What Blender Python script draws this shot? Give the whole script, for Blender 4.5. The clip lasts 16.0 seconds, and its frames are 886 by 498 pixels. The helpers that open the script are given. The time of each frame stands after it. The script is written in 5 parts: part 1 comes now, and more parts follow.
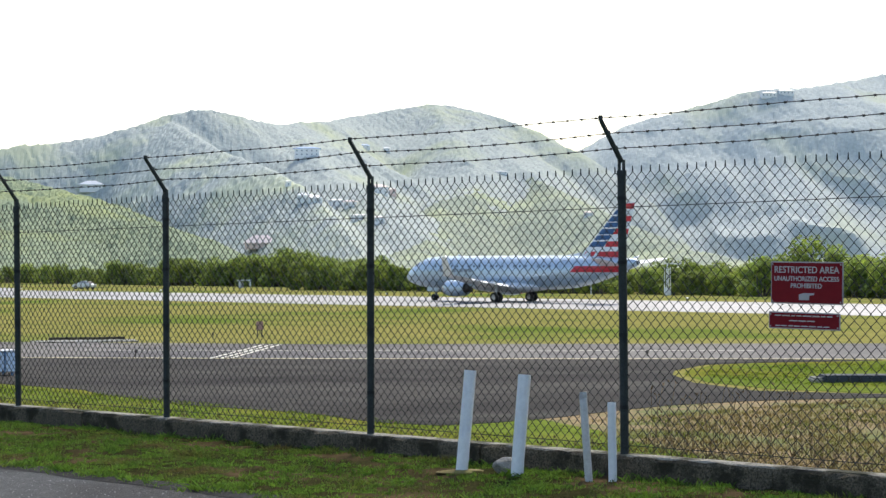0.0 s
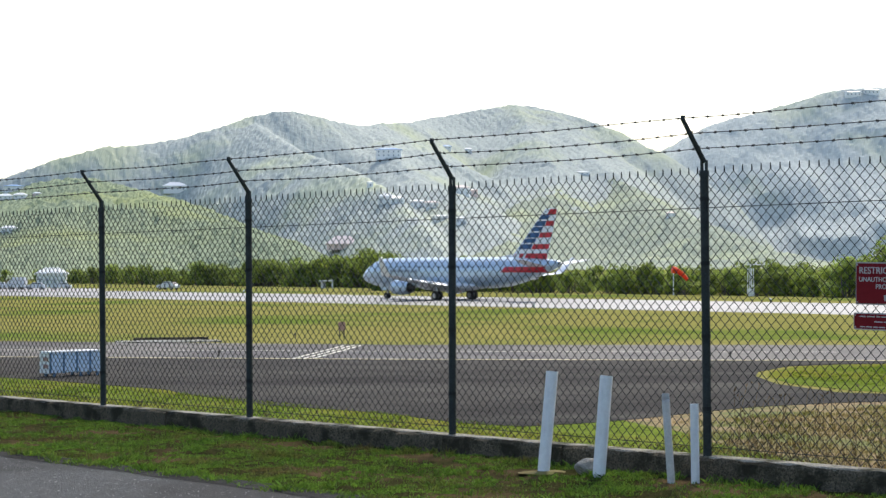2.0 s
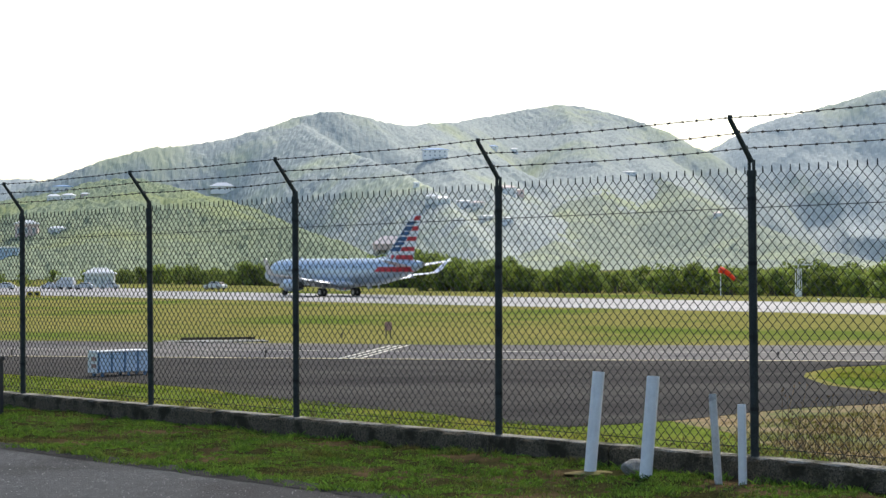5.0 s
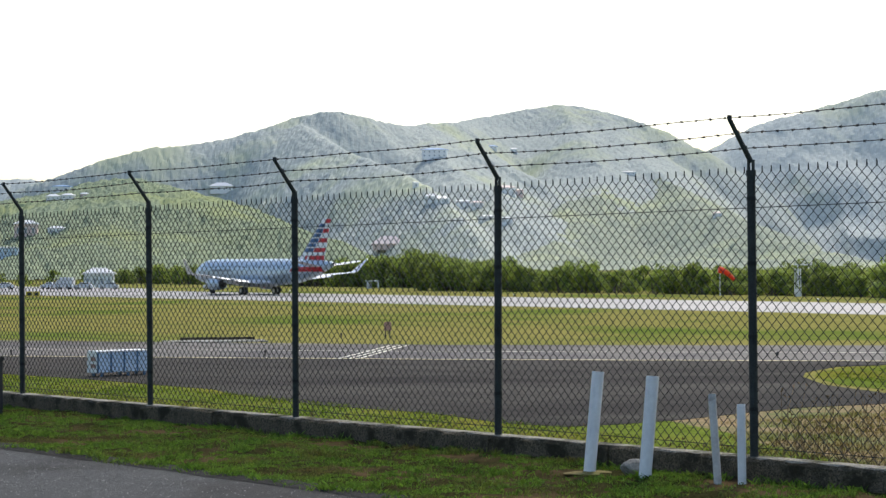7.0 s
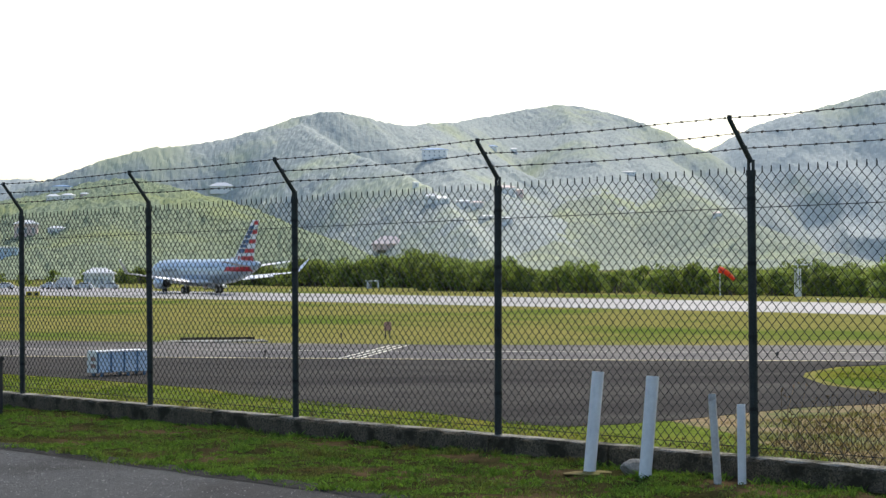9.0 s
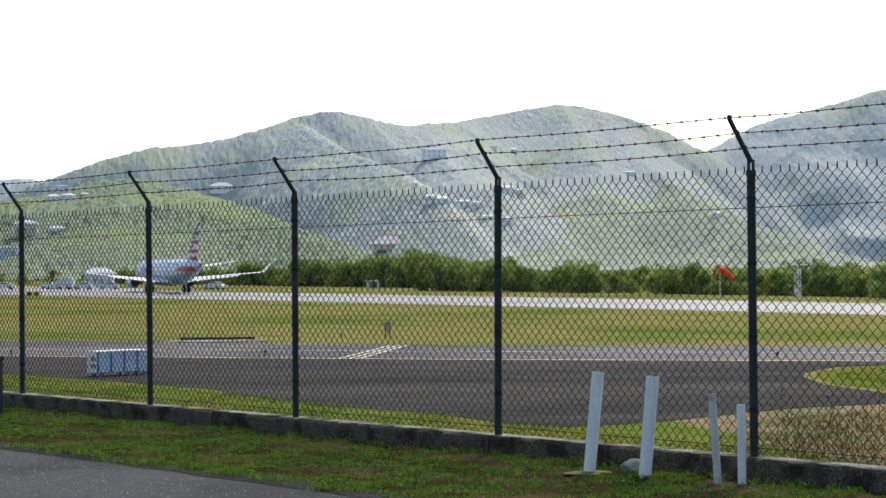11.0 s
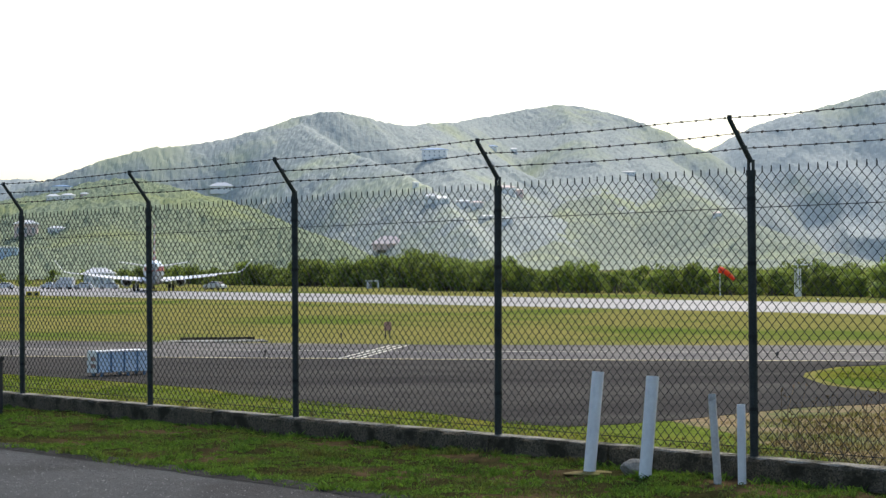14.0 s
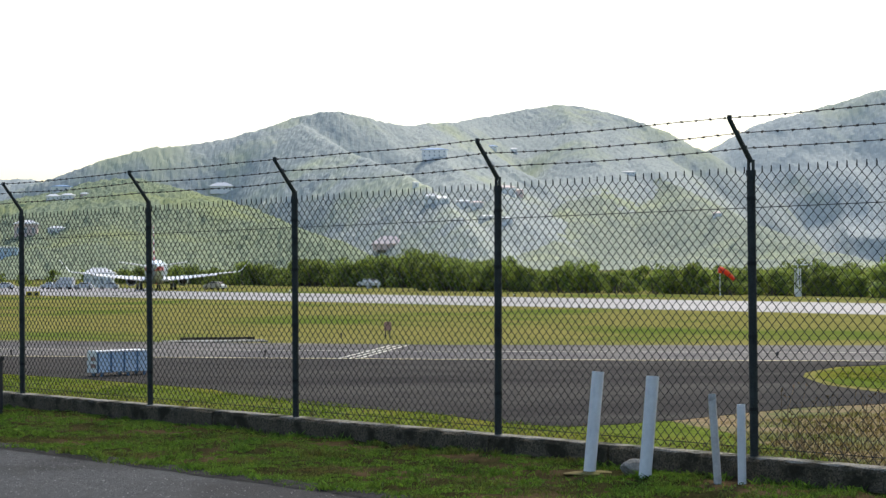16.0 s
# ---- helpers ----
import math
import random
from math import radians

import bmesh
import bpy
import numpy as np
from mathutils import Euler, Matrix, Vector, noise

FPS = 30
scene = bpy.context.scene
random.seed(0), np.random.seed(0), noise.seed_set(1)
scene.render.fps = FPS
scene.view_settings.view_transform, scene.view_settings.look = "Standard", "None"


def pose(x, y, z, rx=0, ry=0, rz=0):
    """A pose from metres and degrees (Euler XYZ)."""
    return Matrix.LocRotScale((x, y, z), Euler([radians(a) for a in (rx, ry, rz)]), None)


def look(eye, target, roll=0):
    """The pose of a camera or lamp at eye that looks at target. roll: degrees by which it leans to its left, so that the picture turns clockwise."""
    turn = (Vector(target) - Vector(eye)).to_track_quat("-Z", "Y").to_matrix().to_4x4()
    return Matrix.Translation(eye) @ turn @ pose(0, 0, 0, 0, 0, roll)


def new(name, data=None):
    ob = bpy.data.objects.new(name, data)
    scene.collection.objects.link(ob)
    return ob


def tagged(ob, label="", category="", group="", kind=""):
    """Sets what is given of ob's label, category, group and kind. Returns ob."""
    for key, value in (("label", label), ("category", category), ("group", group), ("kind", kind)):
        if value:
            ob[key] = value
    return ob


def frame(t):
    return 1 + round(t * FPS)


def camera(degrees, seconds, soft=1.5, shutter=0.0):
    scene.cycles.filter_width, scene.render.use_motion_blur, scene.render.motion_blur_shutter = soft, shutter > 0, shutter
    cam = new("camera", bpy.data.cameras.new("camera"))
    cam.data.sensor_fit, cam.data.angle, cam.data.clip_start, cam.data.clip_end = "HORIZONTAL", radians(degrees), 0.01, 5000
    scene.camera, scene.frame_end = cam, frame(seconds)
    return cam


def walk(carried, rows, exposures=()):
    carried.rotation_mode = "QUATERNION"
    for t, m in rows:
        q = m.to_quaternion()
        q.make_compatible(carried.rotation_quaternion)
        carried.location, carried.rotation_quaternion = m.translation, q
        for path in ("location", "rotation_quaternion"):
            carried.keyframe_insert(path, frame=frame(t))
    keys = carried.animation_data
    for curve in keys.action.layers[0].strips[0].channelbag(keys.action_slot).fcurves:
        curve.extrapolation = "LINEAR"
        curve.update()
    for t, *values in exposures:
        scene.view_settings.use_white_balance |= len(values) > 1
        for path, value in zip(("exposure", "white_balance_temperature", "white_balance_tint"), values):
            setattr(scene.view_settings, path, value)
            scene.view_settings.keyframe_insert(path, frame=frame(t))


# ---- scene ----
# The camera stands on a tripod beside the road and pans a little to the left.
EYE = 1.39
FIELD = -2.77            # level of the airfield below the road verge
cam = camera(26.35, 16.0, soft=1.4)
# seconds, yaw, tilt above level
PAN = [
    (0.0, -3.855, 0.365), (0.5, -2.620, 0.390), (1.0, -1.370, 0.390), (1.25, -1.270, 0.385), (1.5, -1.283, 0.385),
    (2.0, -1.385, 0.395), (2.25, -0.980, 0.390), (2.5, -0.496, 0.385), (2.75, -0.02, 0.39), (3.0, 0.120, 0.395), (3.5, 0.060, 0.405), (4.0, 0.035, 0.403),
    (6.5, 0.0, 0.402), (16.0, 0.0, 0.401),
]
walk(cam, [(t, pose(0, 0, EYE, 90 + tilt, 0.17, yaw)) for t, yaw, tilt in PAN],
     exposures=[(0.0, 0.84), (1.5, 0.82), (4.2, 0.68), (6.3, 0.54), (9.0, 0.54), (16.0, 0.47)])

# ---- light ----
SUN_UP, SUN_SIDE = radians(47), radians(20)      # height, and turn to the right of straight ahead
world = bpy.data.worlds.new("sky")
scene.world = world
world.use_nodes = True
wn = world.node_tree
sky = wn.nodes.new("ShaderNodeTexSky")
sky.sky_type = "NISHITA"
sky.sun_disc = False
sky.sun_elevation, sky.sun_rotation = SUN_UP, SUN_SIDE
sky.air_density, sky.dust_density, sky.ozone_density = 1.0, 2.0, 1.0
wn.links.new(sky.outputs[0], wn.nodes["Background"].inputs[0])
wn.nodes["Background"].inputs[1].default_value = 0.145
sun = new("sun", bpy.data.lights.new("sun", "SUN"))
sun.data.energy, sun.data.angle, sun.data.color = 2.3, radians(6), (1.0, 0.94, 0.82)
sun_way = Vector((math.sin(SUN_SIDE) * math.cos(SUN_UP), math.cos(SUN_SIDE) * math.cos(SUN_UP), math.sin(SUN_UP)))
sun.matrix_world = look(sun_way * 50, (0, 0, 0))

# ---- materials ----
def material(name, low, high, scale=4.0, rough=0.7, metal=0.0, bump=0.0, fine=0.0, stain=None, stain_scale=0.5, stain_at=0.55,
             specular=0.5, translucent=0.0, sheen=0.0, stretch=(1, 1, 1), islands=0.0, emit=None, obj_random=0.0, tint=(1.0, 1.0, 0.55)):
    """Two colours mixed by grain, a third in larger patches, and relief."""
    m = bpy.data.materials.new(name)
    m.use_nodes = True
    n, l = m.node_tree.nodes, m.node_tree.links
    b = n["Principled BSDF"]
    geo = n.new("ShaderNodeNewGeometry")
    mp = n.new("ShaderNodeMapping")
    mp.inputs["Scale"].default_value = stretch
    tc = n.new("ShaderNodeTexCoord")
    l.new(tc.outputs["Object"], mp.inputs[0])

    def grain(sc, detail=5.0):
        t = n.new("ShaderNodeTexNoise")
        t.inputs["Scale"].default_value, t.inputs["Detail"].default_value, t.inputs["Roughness"].default_value = sc, detail, 0.62
        l.new(mp.outputs[0], t.inputs["Vector"])
        return t.outputs["Fac"]

    def ramp(src, a, c):
        r = n.new("ShaderNodeMapRange")
        r.inputs[1].default_value, r.inputs[2].default_value = a, c
        l.new(src, r.inputs[0])
        return r.outputs[0]

    def mix(fac, a, c, mode="MIX"):
        x = n.new("ShaderNodeMix")
        x.data_type, x.blend_type = "RGBA", mode
        for s, v in ((0, fac), (6, a), (7, c)):
            if isinstance(v, (int, float)):
                x.inputs[s].default_value = v
            elif isinstance(v, tuple):
                x.inputs[s].default_value = (*v, 1) if len(v) == 3 else v
            else:
                l.new(v, x.inputs[s])
        return x.outputs[2]

    col = mix(ramp(grain(scale), 0.32, 0.68), low, high)
    if fine:
        col = mix(fine, col, mix(ramp(grain(scale * 9, 3.0), 0.3, 0.7), tuple(c * 0.45 for c in low), tuple(min(1, c * 1.5) for c in high)))
    if stain:
        col = mix(ramp(grain(stain_scale), stain_at - 0.06, stain_at + 0.08), col, stain)
    if islands:
        hs = n.new("ShaderNodeHueSaturation")
        l.new(col, hs.inputs["Color"])
        v = ramp(geo.outputs["Random Per Island"], 0, 1)
        mr = n.new("ShaderNodeMapRange")
        mr.inputs[3].default_value, mr.inputs[4].default_value = 1 - islands, 1 + islands
        l.new(v, mr.inputs[0])
        l.new(mr.outputs[0], hs.inputs["Value"])
        col = hs.outputs[0]
    if obj_random:
        oi = n.new("ShaderNodeObjectInfo")
        hs = n.new("ShaderNodeHueSaturation")
        mr = n.new("ShaderNodeMapRange")
        mr.inputs[3].default_value, mr.inputs[4].default_value = 1 - obj_random, 1 + obj_random
        l.new(oi.outputs["Random"], mr.inputs[0])
        l.new(mr.outputs[0], hs.inputs["Value"])
        l.new(col, hs.inputs["Color"])
        col = hs.outputs[0]
    l.new(col, b.inputs["Base Color"])
    b.inputs["Roughness"].default_value, b.inputs["Metallic"].default_value = rough, metal
    b.inputs["Specular IOR Level"].default_value = specular
    b.inputs["Sheen Weight"].default_value = sheen
    if emit:
        b.inputs["Emission Color"].default_value, b.inputs["Emission Strength"].default_value = (*emit[:3], 1), emit[3]
    if bump:
        bp = n.new("ShaderNodeBump")
        bp.inputs["Strength"].default_value, bp.inputs["Distance"].default_value = min(1, bump), 0.02 if bump <= 1 else bump
        l.new(grain(scale * 6, 4.0), bp.inputs["Height"])
        l.new(bp.outputs[0], b.inputs["Normal"])
    if translucent:
        tr = n.new("ShaderNodeBsdfTranslucent")
        l.new(mix(1.0, col, tint, "MULTIPLY"), tr.inputs[0])
        ms = n.new("ShaderNodeMixShader")
        ms.inputs[0].default_value = translucent
        l.new(b.outputs[0], ms.inputs[1])
        l.new(tr.outputs[0], ms.inputs[2])
        l.new(ms.outputs[0], n["Material Output"].inputs[0])
    return m


FIELD_GRASS = material("field grass", (0.155, 0.163, 0.046), (0.235, 0.21, 0.07), 0.25, 0.95, fine=0.4, bump=0.6, stain=(0.11, 0.15, 0.03), stain_scale=0.05, specular=0.0)
# Near-black tone stands in for shade between tufts; brown patches are soil.
SHADED_SOIL = material("verge soil with tuft shade", (0.012, 0.017, 0.004), (0.05, 0.046, 0.02), 6.0, 0.95, fine=0.6, bump=0.9, stain=(0.095, 0.066, 0.036), stain_scale=1.3, stain_at=0.55, specular=0.0)
ASPHALT = material("asphalt", (0.11, 0.102, 0.094), (0.15, 0.14, 0.128), 0.6, 0.85, fine=0.35, bump=0.3, stain=(0.085, 0.08, 0.08), stain_scale=0.08, stain_at=0.5, specular=0.12)
APRON = material("worn apron asphalt", (0.027, 0.025, 0.022), (0.064, 0.058, 0.051), 0.3, 0.92, fine=0.35, bump=0.3, stain=(0.022, 0.020, 0.018), stain_scale=0.14, stain_at=0.53, specular=0.05, stretch=(0.3, 1, 1))
RUNWAY = material("pale runway asphalt", (0.185, 0.18, 0.175), (0.25, 0.245, 0.24), 0.15, 0.65, fine=0.3, bump=0.2, stain=(0.17, 0.165, 0.16), stain_scale=0.04, stain_at=0.57, specular=0.4, stretch=(1, 1, 1))
ROAD = material("road asphalt", (0.020, 0.021, 0.021), (0.088, 0.091, 0.092), 14.0, 0.8, fine=0.7, bump=0.9, stain=(0.036, 0.036, 0.036), stain_scale=0.6, stain_at=0.52, specular=0.1)
# Edge dirt, with the shadow of the overhanging grass painted in.
SHADED_DIRT = material("road edge dirt with grass shadow in it", (0.018, 0.018, 0.017), (0.042, 0.041, 0.04), 6.0, 0.95, fine=0.6, bump=0.9, specular=0.05)
PAINT_WHITE = material("road paint", (0.55, 0.52, 0.40), (0.7, 0.67, 0.54), 2.0, 0.6, fine=0.3)
PAINT_YELLOW = material("yellow road paint", (0.55, 0.47, 0.2), (0.65, 0.58, 0.3), 2.0, 0.6, fine=0.3)
CONCRETE = material("weathered concrete", (0.19, 0.185, 0.165), (0.31, 0.30, 0.27), 3.0, 0.9, fine=0.4, bump=0.8, stain=(0.07, 0.075, 0.055), stain_scale=1.4, stain_at=0.52)
# Stains, plus the shade of the kerb's sunless face put into the colour.
KERB = material("stained kerb concrete darkened for shade", (0.030, 0.025, 0.018), (0.16, 0.135, 0.098), 9.0, 0.95, fine=0.75, bump=1.0, stain=(0.042, 0.038, 0.027), stain_scale=4.5, stain_at=0.54, specular=0.05)
# Worn concrete, lightened further to stand in for sun on the top.
KERB_TOP = material("worn kerb top paled for sun", (0.17, 0.16, 0.135), (0.36, 0.34, 0.29), 7.0, 0.95, fine=0.6, bump=0.9, stain=(0.05, 0.05, 0.034), stain_scale=3.0, stain_at=0.52, specular=0.05)
# Dark base colour carries the shade of the posts' backlit side.
POST_STEEL = material("steel darkened as backlit", (0.018, 0.023, 0.024), (0.042, 0.05, 0.05), 9.0, 0.7, 0.0, specular=0.2, fine=0.3, bump=0.2, stain=(0.05, 0.042, 0.035), stain_scale=5, stain_at=0.68)
# Galvanised wire; its backlit shade is put into the near-black colour.
WIRE = material("wire darkened as backlit", (0.010, 0.013, 0.013), (0.022, 0.026, 0.025), 6.0, 0.65, 0.0, specular=0.25)
BARB = material("rusted wire", (0.035, 0.034, 0.033), (0.075, 0.066, 0.06), 20.0, 0.7, 0.1, specular=0.2)

# ---- building helpers ----
def finish(bm, name, mat, smooth=False):
    bmesh.ops.recalc_face_normals(bm, faces=bm.faces)
    me = bpy.data.meshes.new(name)
    bm.to_mesh(me)
    bm.free()
    me.materials.append(mat)
    if smooth:
        me.polygons.foreach_set("use_smooth", [True] * len(me.polygons))
        me.set_sharp_from_angle(angle=radians(40))
    return me


def part(name, bm, mat, parent=None, label="", smooth=False):
    ob = new(name, finish(bm, name, mat, smooth) if isinstance(bm, bmesh.types.BMesh) else bm)
    ob.parent = parent
    if label:
        ob["label"] = label
    return ob


def thing(name, m, label, category, group="", kind=""):
    ob = new(name)
    ob.empty_display_size = 0.2
    ob.matrix_world = m
    return tagged(ob, label, category, group, kind)


def box(bm, c, s, m=None, bevel=0.0):
    mm = (m or Matrix()) @ Matrix.Translation(c) @ Matrix.Diagonal((*s, 1))
    r = bmesh.ops.create_cube(bm, size=1, matrix=mm)
    if bevel:
        es = list({e for v in r["verts"] for e in v.link_edges})
        bmesh.ops.bevel(bm, geom=es, offset=bevel, segments=2, affect="EDGES")
    return bm


def tube(bm, a, b, r1, r2=None, seg=10, caps=True):
    a, b = Vector(a), Vector(b)
    q = (b - a).to_track_quat("Z", "Y").to_matrix().to_4x4()
    bmesh.ops.create_cone(bm, cap_ends=caps, segments=seg, radius1=r1, radius2=r1 if r2 is None else r2, depth=(b - a).length,
                          matrix=Matrix.Translation((a + b) / 2) @ q)
    return bm


def lathe(bm, profile, seg=24, axis="X", centre=(0, 0, 0)):
    """Rings of (along, radius) turned round an axis."""
    rings = []
    for u, r in profile:
        ring = []
        for i in range(seg):
            a = 2 * math.pi * i / seg
            p = (u, r * math.cos(a), r * math.sin(a)) if axis == "X" else (r * math.cos(a), r * math.sin(a), u)
            ring.append(bm.verts.new(Vector(p) + Vector(centre)))
        rings.append(ring)
    for p, q in zip(rings, rings[1:]):
        for i in range(seg):
            bm.faces.new((p[i], p[(i + 1) % seg], q[(i + 1) % seg], q[i]))
    return rings


def loft(bm, rings, cap=True):
    rs = [[bm.verts.new(p) for p in r] for r in rings]
    k = len(rs[0])
    for p, q in zip(rs, rs[1:]):
        for i in range(k):
            bm.faces.new((p[i], p[(i + 1) % k], q[(i + 1) % k], q[i]))
    if cap:
        bm.faces.new(rs[0])
        bm.faces.new(rs[-1])
    return bm


def sheet(name, outline, z, mat, label, category, thick=0.012):
    """A thin paved or painted slab over the ground, from its outline in plan."""
    bm = bmesh.new()
    f = bm.faces.new([bm.verts.new((x, y, z)) for x, y in outline])
    r = bmesh.ops.extrude_face_region(bm, geom=[f])
    bmesh.ops.translate(bm, verts=[v for v in r["geom"] if isinstance(v, bmesh.types.BMVert)], vec=(0, 0, thick))
    bmesh.ops.triangulate(bm, faces=[g for g in bm.faces if len(g.verts) > 4])
    return tagged(part(name, bm, mat), label, category, kind="structure")


def raw(name, verts, faces, mat, smooth=False):
    me = bpy.data.meshes.new(name)
    me.from_pydata(verts, [], faces)
    me.materials.append(mat)
    if smooth:
        me.polygons.foreach_set("use_smooth", [True] * len(me.polygons))
    me.update()
    return me


# ---- the plan: the fence runs at a slant away to the left, the runway beyond it likewise ----
BAY = 2.362
ALONG = Vector((0.648, -0.762, 0)).normalized()       # along the fence, towards the right
INWARD = Vector((-ALONG.y, ALONG.x, 0))                # from the road to the airfield
FENCE0 = Vector((-4.20, 18.90, 0))
RISE = 0.0095                                          # the verge climbs a little to the right


def fence_at(s, b=0.0, z=0.0):
    """A place s bays along the fence, b metres inward, z above the verge."""
    return FENCE0 + ALONG * (s * BAY) + INWARD * b + Vector((0, 0, z - 0.072 + RISE * s * BAY))


def verge_height(x, y):
    p = Vector((x, y, 0)) - FENCE0
    a, b = p.dot(ALONG), p.dot(INWARD)
    z = -0.045 + RISE * max(-25, min(25, a))
    t = min(1, max(0, (b - 0.35) / 7))
    return z + (FIELD - z) * t * t * (3 - 2 * t)


def smooth_noise(x, y, sc, seed=0.0):
    return noise.noise(Vector((x / sc, y / sc, seed)))


def turf_height(x, y):
    """The lumpy top of the verge."""
    return verge_height(x, y) + 0.025 * smooth_noise(x, y, 1.1) + 0.026 * smooth_noise(x, y, 0.30, 4.0) + 0.018 * smooth_noise(x, y, 0.11, 6.0)




def make_ground():
    def steps(core, far):
        out, v, d = [], 0.0, core
        while v < far:
            out.append(v)
            v += d
            d *= 1.16 if v > 30 else 1.0
        return out + [far]
    bs = [-x for x in reversed(steps(1.0, 3000)[1:])] + [0.0, 0.36, 0.8, 1.5, 2.5, 3.5, 4.5, 5.5, 6.5, 7.4, 9] + [x for x in steps(3.0, 4200) if x > 10]
    ax = steps(1.5, 4200)
    ax = [-x for x in reversed(ax[1:])] + ax
    verts, faces = [], []
    for b in bs:
        for a in ax:
            p = FENCE0 + ALONG * a + INWARD * b
            wob = 0.025 * smooth_noise(p.x, p.y, 1.1) if -5 < b < 0.3 and abs(a) < 25 else 0
            verts.append((p.x, p.y, verge_height(p.x, p.y) + wob - (0.07 if -12 < b < 0.2 and abs(a) < 40 else 0)))
    n = len(ax)
    for i in range(len(bs) - 1):
        for j in range(n - 1):
            k = i * n + j
            faces.append((k, k + 1, k + n + 1, k + n))
    ob = new("ground", raw("ground", verts, faces, FIELD_GRASS))
    return tagged(ob, "flat dry yellow-green grass of an airfield", "ground", kind="structure")


RUN_DIR = Vector((-0.656, 0.755, 0))
RUN_N = Vector((0.755, 0.656, 0))


def runway_at(a, n):
    p = RUN_DIR * a + RUN_N * n
    return (p.x, p.y)


def make_paving():
    z = FIELD + 0.004
    sheet("runway", [runway_at(-900, 121.5), runway_at(246, 121.5), runway_at(262, 112), runway_at(330, 112), runway_at(330, 166), runway_at(262, 166), runway_at(246, 153.5), runway_at(-900, 153.5)],
          z, RUNWAY, "pale worn asphalt runway reflecting the sky", "runway")
    sheet("taxiway", [(-120, 102.5), (-19.9, 84.9), (0, 80.8), (18.3, 78.4), (110, 66), (110, 82), (21.7, 92.9), (0, 95.1), (-24, 102.3), (-120, 122)], z, ASPHALT,
          "grey asphalt taxiway with a pale edge line", "taxiway")
    apron = [(-120, 102.4), (-90, 120), (-60, 118), (-16.7, 71.4), (-12.8, 67.8), (-7.5, 62.1), (-6.9, 60.3), (-3.7, 55.1), (-1.3, 53), (0, 51.5), (1.5, 48.8), (3.05, 47.6),
             (4.5, 48.3), (6.1, 49.5), (8.6, 52.2), (10.2, 53.7), (12.9, 55.1), (17, 56), (60, 52), (60, 55), (17, 57.6), (13.9, 59.4), (12.8, 63.5), (12.9, 67.9), (13.5, 70.6), (15.4, 74.3),
             (17.6, 75.5), (23.3, 76.6), (18.3, 78.3), (0, 80.7), (-19.9, 84.8)]
    apron = [(-60, 91.8), (-16.7, 71.4)] + apron[4:]
    sheet("apron", apron, z + 0.001, APRON, "dark weathered asphalt apron with a curved edge", "apron")
    zl = z + 0.018
    sheet("edge_line", [(-120, 102.3), (-19.9, 84.75), (0, 80.65), (18.3, 78.25), (80, 69.9), (80, 70.15), (18.3, 78.5), (0, 80.9), (-19.9, 85.0), (-120, 102.55)], zl, PAINT_YELLOW, "thin faded yellow taxiway edge line", "road marking", 0.003)
    sheet("centre_line", [(-100, 107.6), (-22, 92), (0, 87.9), (20, 85.4), (20, 85.52), (0, 88.02), (-22, 92.12), (-100, 107.72)], zl, PAINT_WHITE, "thin faded white taxiway centre line", "road marking", 0.003)
    for i, (xa, xb) in enumerate(((-4.56, -2.67), (-4.12, -2.25), (-3.72, -1.83))):
        sheet("hold_marking", [(xa, 81.6 - i * 0.05), (xa + 0.13, 81.6 - i * 0.05), (xb + 0.13, 94.6), (xb, 94.6)], zl + 0.004, PAINT_WHITE, "worn pale stripe of a taxiway hold marking", "road marking", 0.003)
    # the road on which the camera stands
    verts, faces = [], []
    cross = [-2.16, -2.6, -4, -6, -9.5]
    ss = [-12 + 0.1 * i for i in range(301)]
    for s in ss:
        for b in cross:
            jag = 0.05 * smooth_noise(s * 3, 0, 0.4) + 0.03 * smooth_noise(s * 11, 3, 0.4) if b == cross[0] else 0
            p = fence_at(s, b + jag, 0.045 + (0.022 if b == cross[0] else 0.035))
            p.z = verge_height(p.x, p.y) - 0.004
            verts.append(tuple(p))
    n = len(cross)
    for i in range(len(ss) - 1):
        for j in range(n - 1):
            k = i * n + j
            faces.append((k, k + n, k + n + 1, k + 1))
    verts2, faces2 = [], []
    for s in ss:
        w = 0.10 + 0.10 * smooth_noise(s * 5, 8, 0.5) + 0.09 * smooth_noise(s * 23, 5, 0.5)
        for b, dz in ((-2.14, 0.012), (-2.22, 0.008), (-2.22 - w, -0.001)):
            p = fence_at(s, b)
            verts2.append((p.x, p.y, verge_height(p.x, p.y) + dz))
    for i in range(len(ss) - 1):
        for j in range(2):
            k = i * 3 + j
            faces2.append((k, k + 3, k + 4, k + 1))
    tagged(new("road_edge", raw("road_edge", verts2, faces2, SHADED_DIRT)), "strip of dirt along the road edge, darkened as grass shadow", "dirt", kind="structure")
    tagged(new("road", raw("road", verts, faces, ROAD)), "grey asphalt road with a ragged grassy edge", "road", kind="structure")


